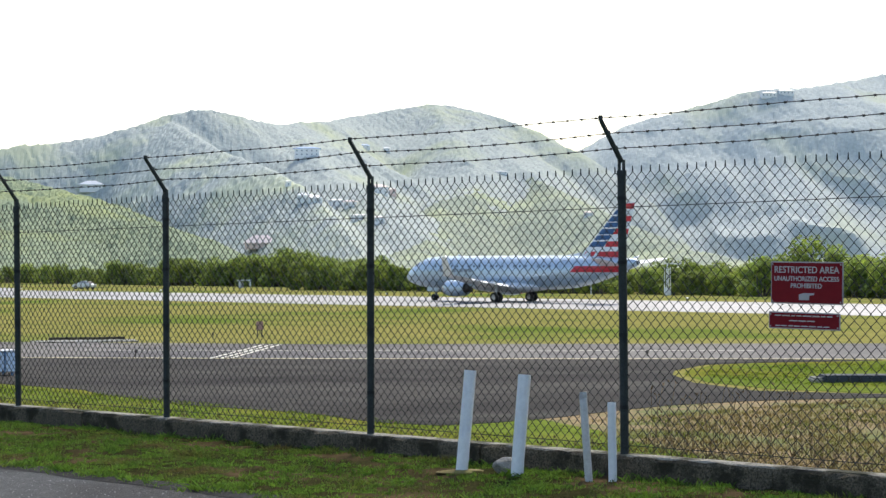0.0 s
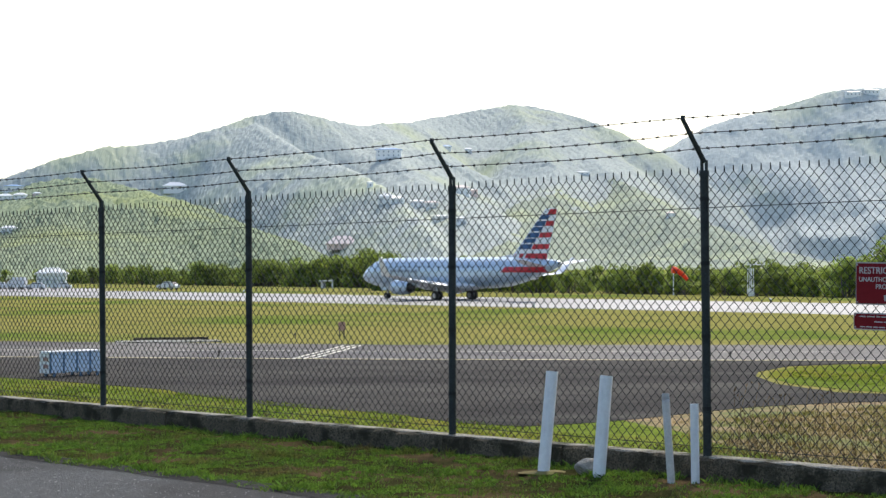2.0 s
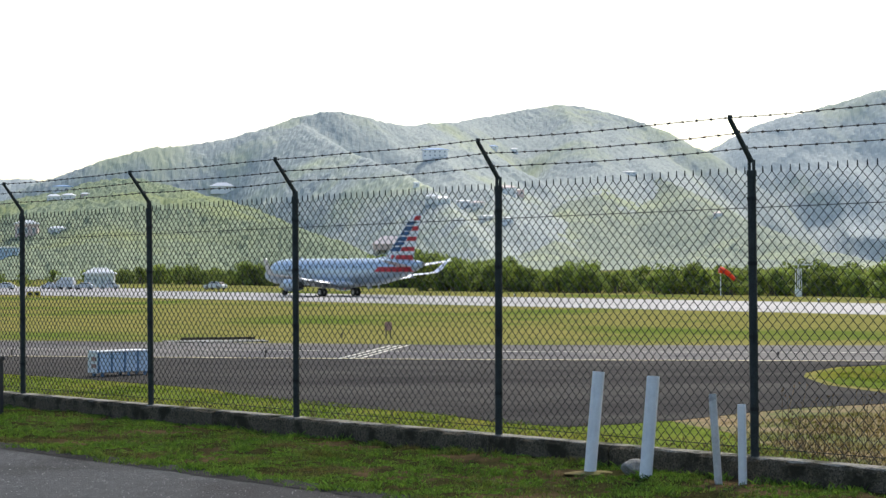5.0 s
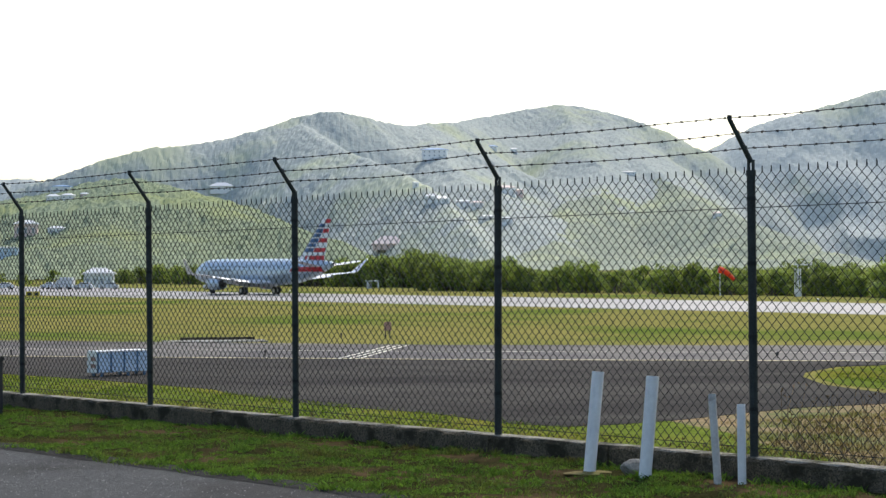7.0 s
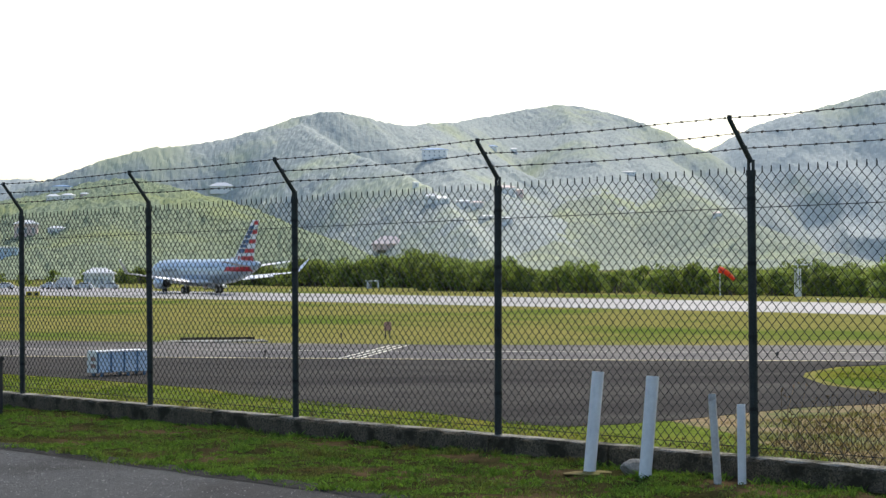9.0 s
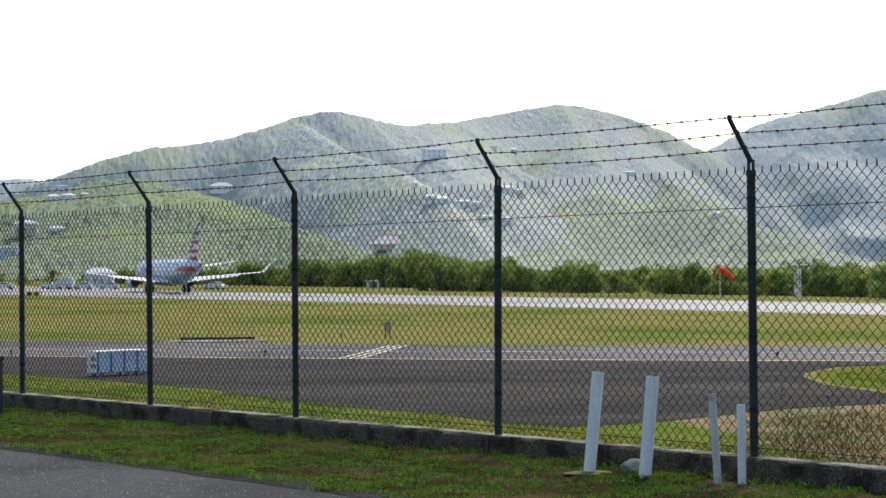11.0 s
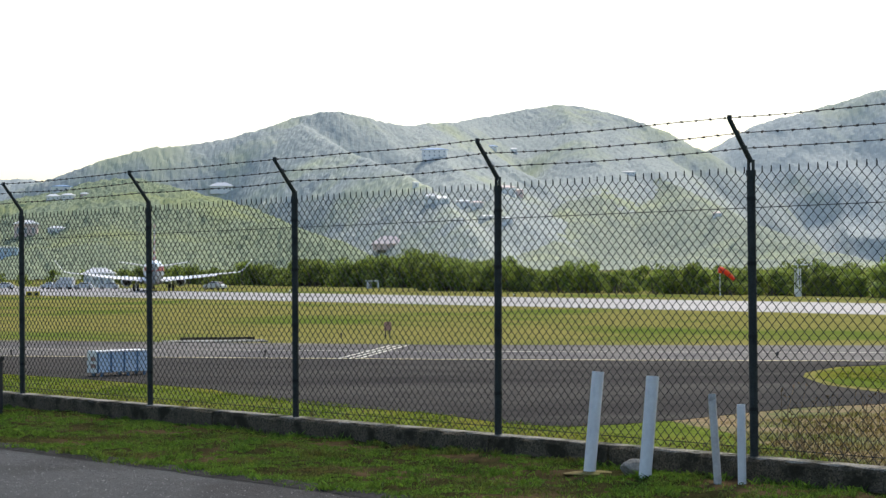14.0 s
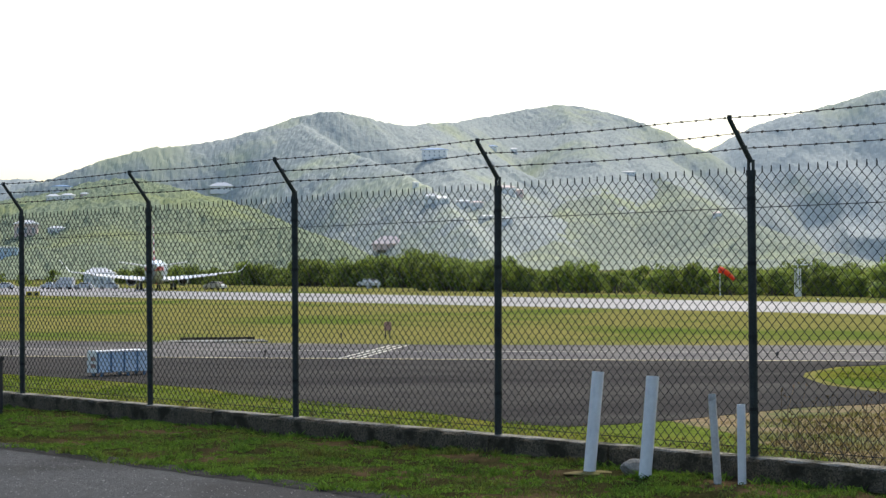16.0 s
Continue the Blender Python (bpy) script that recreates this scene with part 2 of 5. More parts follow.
def make_fence():
    fence = thing("fence", Matrix(), "dark chain-link security fence with barbed wire on a low kerb", "fence")
    turn = Matrix.Rotation(math.atan2(ALONG.y, ALONG.x), 4, "Z")
    # post with a cranked arm leaning towards the road
    bm = bmesh.new()
    tube(bm, (0, 0, -0.1), (0, 0, 1.765), 0.0265, seg=14)
    post_me = finish(bm, "post", POST_STEEL, True)
    bm = bmesh.new()
    tube(bm, (0, 0, 1.74), (0, 0, 1.775), 0.031, seg=14)
    for e in (-0.018, 0.018):
        box(bm, (e, 0, 1.80), (0.008, 0.022, 0.08))
    tube(bm, (0, 0, 1.83), (0, -0.20, 2.09), 0.017, 0.014, seg=10)
    for k in (0.27, 0.62, 0.97):
        box(bm, (0, -0.20 * k, 1.83 + 0.26 * k + 0.012), (0.012, 0.03, 0.03))
    arm_me = finish(bm, "arm", POST_STEEL, True)
    tie_mes = []
    for z in (0.3, 0.75, 1.2, 1.6):
        tie_mes.append(finish(tube(bmesh.new(), (0, 0, z - 0.012), (0, 0, z + 0.012), 0.0295, seg=14), "tie_band", WIRE, True))
    for s in range(-3, 8):
        lean = pose(0, 0, 0, 0, (-0.4, -0.1, 0.25, -0.3, -0.5, -0.2, 0.1, -0.45, -0.35, -0.2, -0.3)[s + 3], 0)
        m = Matrix.Translation(fence_at(s - (0.038 if s == 2 else -0.02 if s == 1 else 0), 0, 0.16)) @ lean @ turn
        post = part("post", post_me, None, fence)
        post.matrix_world = m
        for nm, me in [("arm", arm_me)] + [("tie_band", t) for t in tie_mes]:
            part(nm, me, None, post)
    # woven wire of one bay, shared by all bays
    cols, rows = 66, 48
    w, h, r = BAY / cols, 1.745 / rows, 0.0031
    slope = RISE
    verts, faces = [], []
    for i in range(cols):
        base = None
        for j in range(rows + 1):
            odd = (j + i) % 2
            x = (i + odd) * w
            side = 0.0035 if odd else -0.0035
            cx, cz = x, 0.02 + j * h
            dx = 1 if odd else -1
            ring = [(cx + r * 1.2 * dx * k1, side + k2 * r, cz + slope * cx + k3 * r) for k1, k2, k3 in ((1, 0, 0), (-0.5, 1.1, 0.3), (-0.5, -1.1, -0.3))]
            k = len(verts)
            verts += ring
            if base is not None:
                for q in range(3):
                    faces.append((base + q, base + (q + 1) % 3, k + (q + 1) % 3, k + q))
            base = k
        # cut ends twisted upward
        k = len(verts)
        cx, cz = (i + (rows + i) % 2) * w, 0.02 + rows * h
        verts += [(cx + r, 0, cz + slope * cx + 0.035), (cx - 0.5 * r, r, cz + slope * cx + 0.035), (cx - 0.5 * r, -r, cz + slope * cx + 0.035)]
        for q in range(3):
            faces.append((base + q, base + (q + 1) % 3, k + (q + 1) % 3, k + q))
    net_me = raw("net", verts, faces, WIRE)
    rails = [finish(tube(bmesh.new(), (0, 0.012, z), (BAY, 0.012, z + slope * BAY), 0.0026, seg=6), "tension_wire", WIRE) for z in (0.06, 1.545)]
    for s in range(-3, 7):
        m = Matrix.Translation(fence_at(s, 0, 0.16)) @ turn
        part("net", net_me, None, fence, "dark woven diamond wire mesh").matrix_world = m
        for me in rails:
            part("tension_wire", me, None, fence).matrix_world = m
    # barbed strands
    rnd = random.Random(4)
    for k in (0.27, 0.62, 0.97):
        bm = bmesh.new()
        sag = rnd.uniform(0.008, 0.02)
        prev = None
        for i in range(-3 * 20, 7 * 20 + 1):
            s = i / 20
            u = s - math.floor(s)
            p = fence_at(s, -0.20 * k, 0.16 + 1.842 + 0.26 * k - sag * 4 * u * (1 - u) + 0.010 * noise.noise(Vector((s * 2.3, k * 9, 0))))
            if prev is not None:
                tube(bm, prev, p, 0.0030, seg=5, caps=False)
                c = (prev + p) / 2
                for tw in (-1, 1):
                    d = ALONG * rnd.uniform(-0.012, 0.012) + INWARD * rnd.uniform(-0.012, 0.012) + Vector((0, 0, 0.010)) * tw
                    tube(bm, c - d * 0.8 + ALONG * 0.004 * tw, c + d + ALONG * 0.004 * tw, 0.0024, 0.0012, seg=4)
                tube(bm, c - ALONG * 0.008, c + ALONG * 0.008, 0.0062, seg=6)
            prev = p
        part("barbed_wire", bm, BARB, fence, "rusty barbed wire strand")
    # concrete kerb under the fence, cast in lengths
    kerb = thing("kerb", Matrix(), "low weathered concrete kerb under the fence", "kerb", kind="structure")
    rnd = random.Random(9)
    for i in range(-8, 18):
        s0, s1 = i * 0.5, i * 0.5 + 0.497
        bm = bmesh.new()
        rings = []
        for q in range(15):
            s = s0 + (s1 - s0) * q / 14
            j = lambda: rnd.uniform(-0.011, 0.011)
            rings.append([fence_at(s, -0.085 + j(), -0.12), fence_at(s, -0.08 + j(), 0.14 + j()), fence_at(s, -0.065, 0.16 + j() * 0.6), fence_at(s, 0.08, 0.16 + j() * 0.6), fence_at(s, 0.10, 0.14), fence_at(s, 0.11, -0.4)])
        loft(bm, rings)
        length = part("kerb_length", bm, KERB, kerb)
        bm = bmesh.new()
        rings = []
        for q in range(15):
            s = s0 + (s1 - s0) * q / 14
            o = rnd.uniform(-0.004, 0.018)
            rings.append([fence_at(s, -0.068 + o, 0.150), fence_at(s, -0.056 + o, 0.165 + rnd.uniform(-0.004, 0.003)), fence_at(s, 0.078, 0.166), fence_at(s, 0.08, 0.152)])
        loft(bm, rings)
        part("worn_top", bm, KERB_TOP, length, "worn top of the kerb, paled for sunlight")

# ---- aircraft ----
SILVER = material("pale silver aircraft paint", (0.45, 0.55, 0.64), (0.51, 0.61, 0.70), 1.5, 0.34, 0.5, fine=0.08)
WING_PAINT = material("grey wing paint", (0.62, 0.64, 0.67), (0.72, 0.74, 0.77), 1.2, 0.35, 0.0, fine=0.15)
AIR_RED = material("red aircraft paint", (0.50, 0.012, 0.03), (0.58, 0.02, 0.04), 2, 0.35)
AIR_BLUE = material("blue aircraft paint", (0.012, 0.07, 0.20), (0.02, 0.10, 0.26), 2, 0.35)
AIR_WHITE = material("white aircraft paint", (0.74, 0.76, 0.79), (0.8, 0.82, 0.84), 2, 0.35)
AIR_TITLE = material("slate title paint", (0.16, 0.19, 0.23), (0.22, 0.25, 0.29), 2, 0.4)
DARK_GLASS = material("dark window glass", (0.012, 0.014, 0.018), (0.02, 0.022, 0.028), 3, 0.08)
BARE_METAL = material("bare metal", (0.42, 0.42, 0.43), (0.55, 0.55, 0.56), 5, 0.3, 0.9, fine=0.1)
DARK_METAL = material("sooty metal", (0.05, 0.048, 0.045), (0.10, 0.095, 0.09), 5, 0.45, 0.8)
TYRE = material("tyre rubber", (0.014, 0.014, 0.015), (0.028, 0.027, 0.027), 9, 0.85)
BEACON = material("red beacon lamp", (0.6, 0.02, 0.02), (0.6, 0.02, 0.02), 1, 0.3, emit=(1.0, 0.04, 0.02, 0.25))
TAIL_LAMP = material("white tail lamp", (0.8, 0.8, 0.8), (0.9, 0.9, 0.9), 1, 0.3, emit=(1.0, 0.98, 0.92, 1.5))

# fuselage stations: x forward of the main wheels, height of the middle, half width, half height
STATIONS = [
    (15.55, 2.45, 0.03, 0.03), (15.35, 2.47, 0.34, 0.33), (14.9, 2.54, 0.66, 0.64), (14.2, 2.66, 0.98, 0.98), (13.3, 2.80, 1.24, 1.32), (12.2, 2.92, 1.42, 1.56), (10.8, 2.96, 1.5, 1.66), (9.0, 2.97, 1.505, 1.675),
    (-6.0, 2.97, 1.505, 1.675), (-8.5, 3.06, 1.46, 1.58), (-11.0, 3.28, 1.22, 1.30), (-13.2, 3.55, 0.88, 0.94), (-15.0, 3.80, 0.52, 0.58), (-16.0, 3.92, 0.26, 0.32), (-16.15, 3.94, 0.16, 0.2),
]


def hull(x):
    for p, q in zip(STATIONS, STATIONS[1:]):
        if q[0] <= x <= p[0]:
            t = (x - p[0]) / (q[0] - p[0])
            return [a + (b - a) * t for a, b in zip(p[1:], q[1:])]
    return STATIONS[-1][1:]


def hull_point(x, ang, out=0.0):
    """A point on the skin; ang is measured up from the side, in degrees."""
    zc, w, h = hull(x)
    c, s = math.cos(radians(ang)), math.sin(radians(ang))
    return Vector((x, (w + out) * c, zc + (h + out) * s))


def hull_patch(bm, x0, x1, a0, a1, side, out=0.012, nx=2, na=2):
    """A thin panel that lies on the skin."""
    grid = [[hull_point(x0 + (x1 - x0) * i / nx, a0 + (a1 - a0) * j / na, o) for i in range(nx + 1) for j in range(na + 1)] for o in (out,)]
    vs = [bm.verts.new((p.x, p.y * side, p.z)) for p in grid[0]]
    for i in range(nx):
        for j in range(na):
            k = i * (na + 1) + j
            bm.faces.new((vs[k], vs[k + 1], vs[k + na + 2], vs[k + na + 1]))
    return bm


def foil(chord, thick, n=7):
    """A closed aerofoil outline: (back from the leading edge, up)."""
    up = []
    for i in range(n + 1):
        t = (1 - math.cos(math.pi * i / n)) / 2
        up.append((t * chord, thick * chord * 2.6 * (0.2969 * math.sqrt(t) - 0.126 * t - 0.3516 * t * t + 0.2843 * t ** 3 - 0.1036 * t ** 4) * 1.9))
    return up + [(x, -y * 0.75) for x, y in reversed(up[1:-1])]


def surface(bm, stations):
    """A wing from stations: leading edge point, chord, thickness ratio, and the way 'up' of the section."""
    rings = []
    for le, chord, thick, up in stations:
        le, up = Vector(le), Vector(up)
        rings.append([le + Vector((-x, 0, 0)) + up * z for x, z in foil(chord, thick)])
    return loft(bm, rings)


FIN = ((-8.9, 4.55), (-14.15, 9.72), (-15.85, 9.72), (-14.3, 4.45))     # leading edge foot, top, trailing edge top, foot


def fin_edges(z):
    t = max(0, z - FIN[0][1]) / (FIN[1][1] - FIN[0][1])
    return FIN[0][0] + (FIN[1][0] - FIN[0][0]) * t, FIN[3][0] + (FIN[2][0] - FIN[3][0]) * t


def make_airliner():
    air = thing("airliner", Matrix(), "silver twin-engine regional jet with red, white and blue striped tail", "airplane")
    bm = bmesh.new()
    rings = []
    for i, st in enumerate(STATIONS):
        x, zc, w, h = st
        rings.append([Vector((x, w * math.cos(2 * math.pi * k / 32), zc + h * math.sin(2 * math.pi * k / 32))) for k in range(32)])
    loft(bm, rings)
    body = part("fuselage", bm, SILVER, air, "pale silver-grey fuselage", True)
    bm = bmesh.new()
    lathe(bm, [(-15.9, 0.22), (-16.2, 0.2), (-16.22, 0.14), (-15.95, 0.12)], 18, centre=(0, 0, 3.94))
    part("exhaust_pipe", bm, DARK_METAL, body)
    # belly fairing
    bm = bmesh.new()
    rings = []
    for x, w, h, z in ((5.6, 0.5, 0.12, 1.5), (4.6, 1.3, 0.4, 1.5), (2.5, 1.62, 0.62, 1.55), (-1.5, 1.62, 0.62, 1.55), (-3.6, 1.25, 0.4, 1.55), (-4.8, 0.5, 0.12, 1.5)):
        rings.append([Vector((x, w * math.cos(2 * math.pi * k / 20), z + h * math.sin(2 * math.pi * k / 20))) for k in range(20)])
    loft(bm, rings)
    part("belly_fairing", bm, WING_PAINT, air, smooth=True)
    # cabin windows, doors, titles, tail band
    for side in (1, -1):
        for i in range(22):
            x = 9.9 - i * 0.80
            if -0.3 < x < -0.1:
                continue
            bm = bmesh.new()
            hull_patch(bm, x - 0.10, x + 0.10, 18, 26, side)
            part("cabin_window", bm, DARK_GLASS, body)
        for x in (11.35, -7.9):
            bm = bmesh.new()
            for a, b, c, d in ((x - 0.42, x - 0.39, -22, 44), (x + 0.39, x + 0.42, -22, 44), (x - 0.42, x + 0.42, 43, 44.5), (x - 0.42, x + 0.42, -22.5, -21)):
                hull_patch(bm, a, b, c, d, side, 0.008, 1, 5)
            part("door_outline", bm, AIR_TITLE, body)
        for i, (a, b) in enumerate(((9.2, 8.75), (8.6, 8.1), (7.95, 7.5), (7.35, 6.85), (6.7, 6.45), (6.3, 5.8), (5.65, 5.15), (5.0, 4.55))):
            bm = bmesh.new()
            hull_patch(bm, b, a, 1, 12, side, 0.010)
            part("title_bar", bm, AIR_TITLE, body, "plain slate bar of the airline title")
        bm = bmesh.new()
        vs = []
        for i in range(8):
            for z in (3.02, 3.3, 3.62):
                x = -9.3 - i * 5.3 / 7 - (z - 3.62) * 0.9 * (i < 4)
                zc, w, h = hull(x)
                vs.append(bm.verts.new((x, side * ((w + 0.016) * math.sqrt(max(0.02, 1 - ((z - zc) / (h + 0.016)) ** 2))), z)))
        for i in range(7):
            for j in range(2):
                k = i * 3 + j
                bm.faces.new((vs[k], vs[k + 1], vs[k + 4], vs[k + 3]))
        part("tail_band", bm, AIR_RED, body, "red band along the tail")
        for x, a0, a1, w in ((13.35, 36, 60, 0.34), (12.95, 34, 58, 0.32)):
            bm = bmesh.new()
            hull_patch(bm, x - w / 2, x + w / 2, a0, a1, side, 0.012)
            part("cockpit_window", bm, DARK_GLASS, body)
        bm = bmesh.new()
        hull_patch(bm, 13.3, 13.95, 62, 88, side, 0.012)
        part("windscreen", bm, DARK_GLASS, body)
    bm = bmesh.new()
    box(bm, (7.8, 0, 4.72), (0.4, 0.05, 0.2), bevel=0.02)
    part("antenna", bm, WING_PAINT, body)
    bm = bmesh.new()
    bmesh.ops.create_uvsphere(bm, u_segments=10, v_segments=6, radius=0.07, matrix=Matrix.Translation((-1.0, 0, 0.92)))
    part("beacon", bm, BEACON, air, "glowing red belly beacon")
    # fin with its stripes
    bm = bmesh.new()
    rings = []
    for z in (4.2, 4.55, 6.0, 8.0, 9.4, 9.66, 9.72):
        le, te = fin_edges(max(z, 4.55))
        if z < 4.5:
            le, te = -8.2, -14.4
        t = 0.17 * (1 - 0.5 * (z - 4.2) / 5.5) * (1.0 if z < 9.6 else 0.6 if z < 9.7 else 0.15)
        c = le - te
        ring = [(le, 0), (le - 0.12 * c, t * 0.6), (le - 0.35 * c, t), (le - 0.7 * c, t * 0.6), (te, 0.03), (te, -0.03), (le - 0.7 * c, -t * 0.6), (le - 0.35 * c, -t), (le - 0.12 * c, -t * 0.6)]
        rings.append([Vector((x, y, z)) for x, y in ring])
    loft(bm, rings)
    # dorsal fillet
    loft(bm, [[Vector((-6.3, 0.03, 4.5)), Vector((-6.3, -0.03, 4.5)), Vector((-6.3, 0, 4.55))], [Vector((-9.0, 0.12, 4.3)), Vector((-9.0, -0.12, 4.3)), Vector((-9.0, 0, 4.95))]])
    fin = part("fin", bm, AIR_WHITE, air, "tall swept fin with red and blue stripes")
    pitch = 0.605
    for row in range(9):
        z1 = 9.62 - row * pitch
        z0 = z1 - pitch * (0.86 if row % 2 == 0 else 0.74)
        if row == 8:
            z1, z0 = 5.02, 4.4
        for mat, lo, hi in ((AIR_BLUE, 0.03, 0.52), (AIR_RED, 0.54, 0.995)):
            if row in (0, 7) and mat is AIR_BLUE:
                continue
            if row % 2 and mat is AIR_RED:
                continue
            if row == 8:
                if mat is AIR_BLUE:
                    continue
                lo = 0.05
            if row == 0:
                lo = 0.45
            shift = 0.03 * (row - 4)
            for side in (1, -1):
                bm = bmesh.new()
                vs = []
                for z in (z0, z1):
                    le, te = fin_edges(z)
                    c = le - te
                    t = 0.17 * (1 - 0.5 * (z - 4.2) / 5.5)
                    for k in range(5):
                        fr = lo + (hi - shift * (mat is AIR_BLUE) - lo) * k / 4 if mat is AIR_BLUE else lo - shift * (row not in (0, 8)) + (hi - lo + shift * (row not in (0, 8))) * k / 4
                        y = np.interp(fr, [0, 0.12, 0.35, 0.7, 1], [0, 0.6 * t, t, 0.6 * t, 0.03]) + 0.014
                        vs.append(bm.verts.new((le - fr * c, side * y, z)))
                for k in range(4):
                    bm.faces.new((vs[k], vs[k + 1], vs[k + 6], vs[k + 5]))
                part("stripe", bm, mat, fin, "blue stripe" if mat is AIR_BLUE else "red stripe")
    # wings, winglets, stabilisers
    for side in (1, -1):
        bm = bmesh.new()
        up = (0, 0, 1)
        surface(bm, [((5.2, side * 0.9, 1.62), 7.0, 0.12, up), ((4.3, side * 1.6, 1.68), 6.0, 0.12, up), ((2.3, side * 4.6, 1.98), 3.9, 0.11, up),
                     ((-2.35, side * 12.55, 2.78), 1.55, 0.10, up)])
        wing = part("wing", bm, WING_PAINT, air, smooth=True)
        bm = bmesh.new()
        surface(bm, [((-2.35, side * 12.55, 2.78), 1.55, 0.09, (0, 0, 1)), ((-2.85, side * 13.0, 2.98), 1.3, 0.08, (0, -side * 0.5, 0.85)), ((-4.0, side * 14.32, 4.58), 0.55, 0.08, (0, -side * 0.75, 0.65))])
        part("winglet", bm, AIR_WHITE, wing, smooth=True)
        bm = bmesh.new()
        le = [(5.2 - 0.02, 0.9, 1.62), (2.3, 4.6, 1.98), (-2.35, 12.55, 2.78)]
        for p, q in ((le[0], le[1]), (le[1], le[2])):
            tube(bm, (p[0] + 0.02, side * p[1], p[2]), (q[0] + 0.02, side * q[1], q[2]), 0.085, 0.05, seg=8)
        part("leading_edge", bm, BARE_METAL, wing, smooth=True)
        for y, x, ln in ((3.0, -0.6, 2.2), (6.2, -1.8, 2.0), (8.9, -2.4, 1.7)):
            zz = 1.62 + (y - 0.9) * 0.0995
            bm = bmesh.new()
            lathe(bm, [(-ln, 0.02), (-ln * 0.7, 0.11), (0, 0.15), (ln * 0.35, 0.02)], 10, centre=(x, side * y, zz - 0.16))
            part("flap_fairing", bm, WING_PAINT, wing, smooth=True)
        # lowered flap behind the wing
        bm = bmesh.new()
        rings = []
        for y, x, z, c in ((1.75, -1.5, 1.66, 1.0), (4.6, -1.45, 1.96, 0.85), (9.3, -2.8, 2.43, 0.6)):
            dx, dz = -c * math.cos(radians(15)), -c * math.sin(radians(15))
            rings.append([Vector((x + 0.1, side * y, z - 0.05)), Vector((x, side * y, z + 0.05)), Vector((x + dx * 0.4, side * y, z + dz * 0.3 + 0.06)), Vector((x + dx, side * y, z + dz)), Vector((x + dx * 0.5, side * y, z + dz * 0.5 - 0.10))])
        loft(bm, rings)
        part("flap", bm, AIR_WHITE, wing, "white trailing edge flap, lowered")
        bm = bmesh.new()
        surface(bm, [((-11.7, side * 0.5, 3.62), 3.2, 0.09, up), ((-12.2, side * 1.0, 3.72), 2.8, 0.09, up), ((-14.4, side * 4.95, 4.32), 1.45, 0.08, up)])
        part("stabiliser", bm, WING_PAINT, air, smooth=True)
        # engine
        c = (0, side * 4.02, 1.40)
        bm = bmesh.new()
        lathe(bm, [(5.0, 0.56), (5.45, 0.6), (5.58, 0.68), (5.4, 0.76), (4.7, 0.83), (3.8, 0.83), (3.0, 0.72), (2.75, 0.65), (2.8, 0.6), (3.4, 0.56)], 28, centre=c)
        eng = part("engine", bm, SILVER, air, "silver engine nacelle", True)
        bm = bmesh.new()
        lathe(bm, [(5.32, 0.60), (5.5, 0.615), (5.60, 0.685), (5.46, 0.755), (5.3, 0.785)], 28, centre=c)
        part("intake_lip", bm, BARE_METAL, eng, "polished intake lip", True)
        bm = bmesh.new()
        lathe(bm, [(5.05, 0.6), (5.06, 0.2), (5.35, 0.02)], 24, centre=c)
        part("fan", bm, DARK_METAL, eng)
        bm = bmesh.new()
        lathe(bm, [(3.35, 0.58), (2.9, 0.44), (2.35, 0.36), (2.32, 0.3), (2.6, 0.28)], 20, centre=c)
        lathe(bm, [(2.6, 0.26), (2.3, 0.2), (1.9, 0.02)], 16, centre=c)
        part("exhaust_cone", bm, DARK_METAL, eng, smooth=True)
        bm = bmesh.new()
        loft(bm, [[Vector((5.0, c[1] + 0.1, 2.2)), Vector((5.0, c[1] - 0.1, 2.2)), Vector((1.2, c[1] - 0.06, 1.95)), Vector((1.2, c[1] + 0.06, 1.95))],
                  [Vector((4.4, c[1] + 0.1, 1.6)), Vector((4.4, c[1] - 0.1, 1.6)), Vector((1.6, c[1] - 0.06, 1.6)), Vector((1.6, c[1] + 0.06, 1.6))]])
        part("pylon", bm, SILVER, eng)
        # main gear
        bm = bmesh.new()
        tube(bm, (0.1, side * 2.5, 1.7), (0, side * 2.6, 0.5), 0.11, seg=12)
        tube(bm, (0.1, side * 1.4, 1.5), (0, side * 2.55, 0.85), 0.06, seg=8)
        tube(bm, (0, side * 2.6 - 0.42, 0.5), (0, side * 2.6 + 0.42, 0.5), 0.07, seg=10)
        gear = part("main_gear", bm, BARE_METAL, air, smooth=True)
        for off in (-0.3, 0.3):
            bm = bmesh.new()
            rr = lathe(bm, [(-0.17, 0.27), (-0.17, 0.42), (-0.11, 0.5), (0.11, 0.5), (0.17, 0.42), (0.17, 0.27)], 24, centre=(0, 0, 0))
            bmesh.ops.transform(bm, matrix=Matrix.Translation((0, side * 2.6 + off, 0.5)) @ Matrix.Rotation(radians(90), 4, "Z"), verts=bm.verts)
            part("tyre", bm, TYRE, gear, smooth=True)
            bm = bmesh.new()
            lathe(bm, [(-0.13, 0.05), (-0.15, 0.27), (0.15, 0.27), (0.13, 0.05)], 18)
            bmesh.ops.transform(bm, matrix=Matrix.Translation((0, side * 2.6 + off, 0.5)) @ Matrix.Rotation(radians(90), 4, "Z"), verts=bm.verts)
            part("wheel_rim", bm, BARE_METAL, gear)
        bm = bmesh.new()
        bmesh.ops.create_uvsphere(bm, u_segments=8, v_segments=6, radius=0.07, matrix=Matrix.Translation((-4.55, side * 14.3, 4.58)))
        part("navigation_lamp", bm, TAIL_LAMP, wing, "white wing tip lamp")
    bm = bmesh.new()
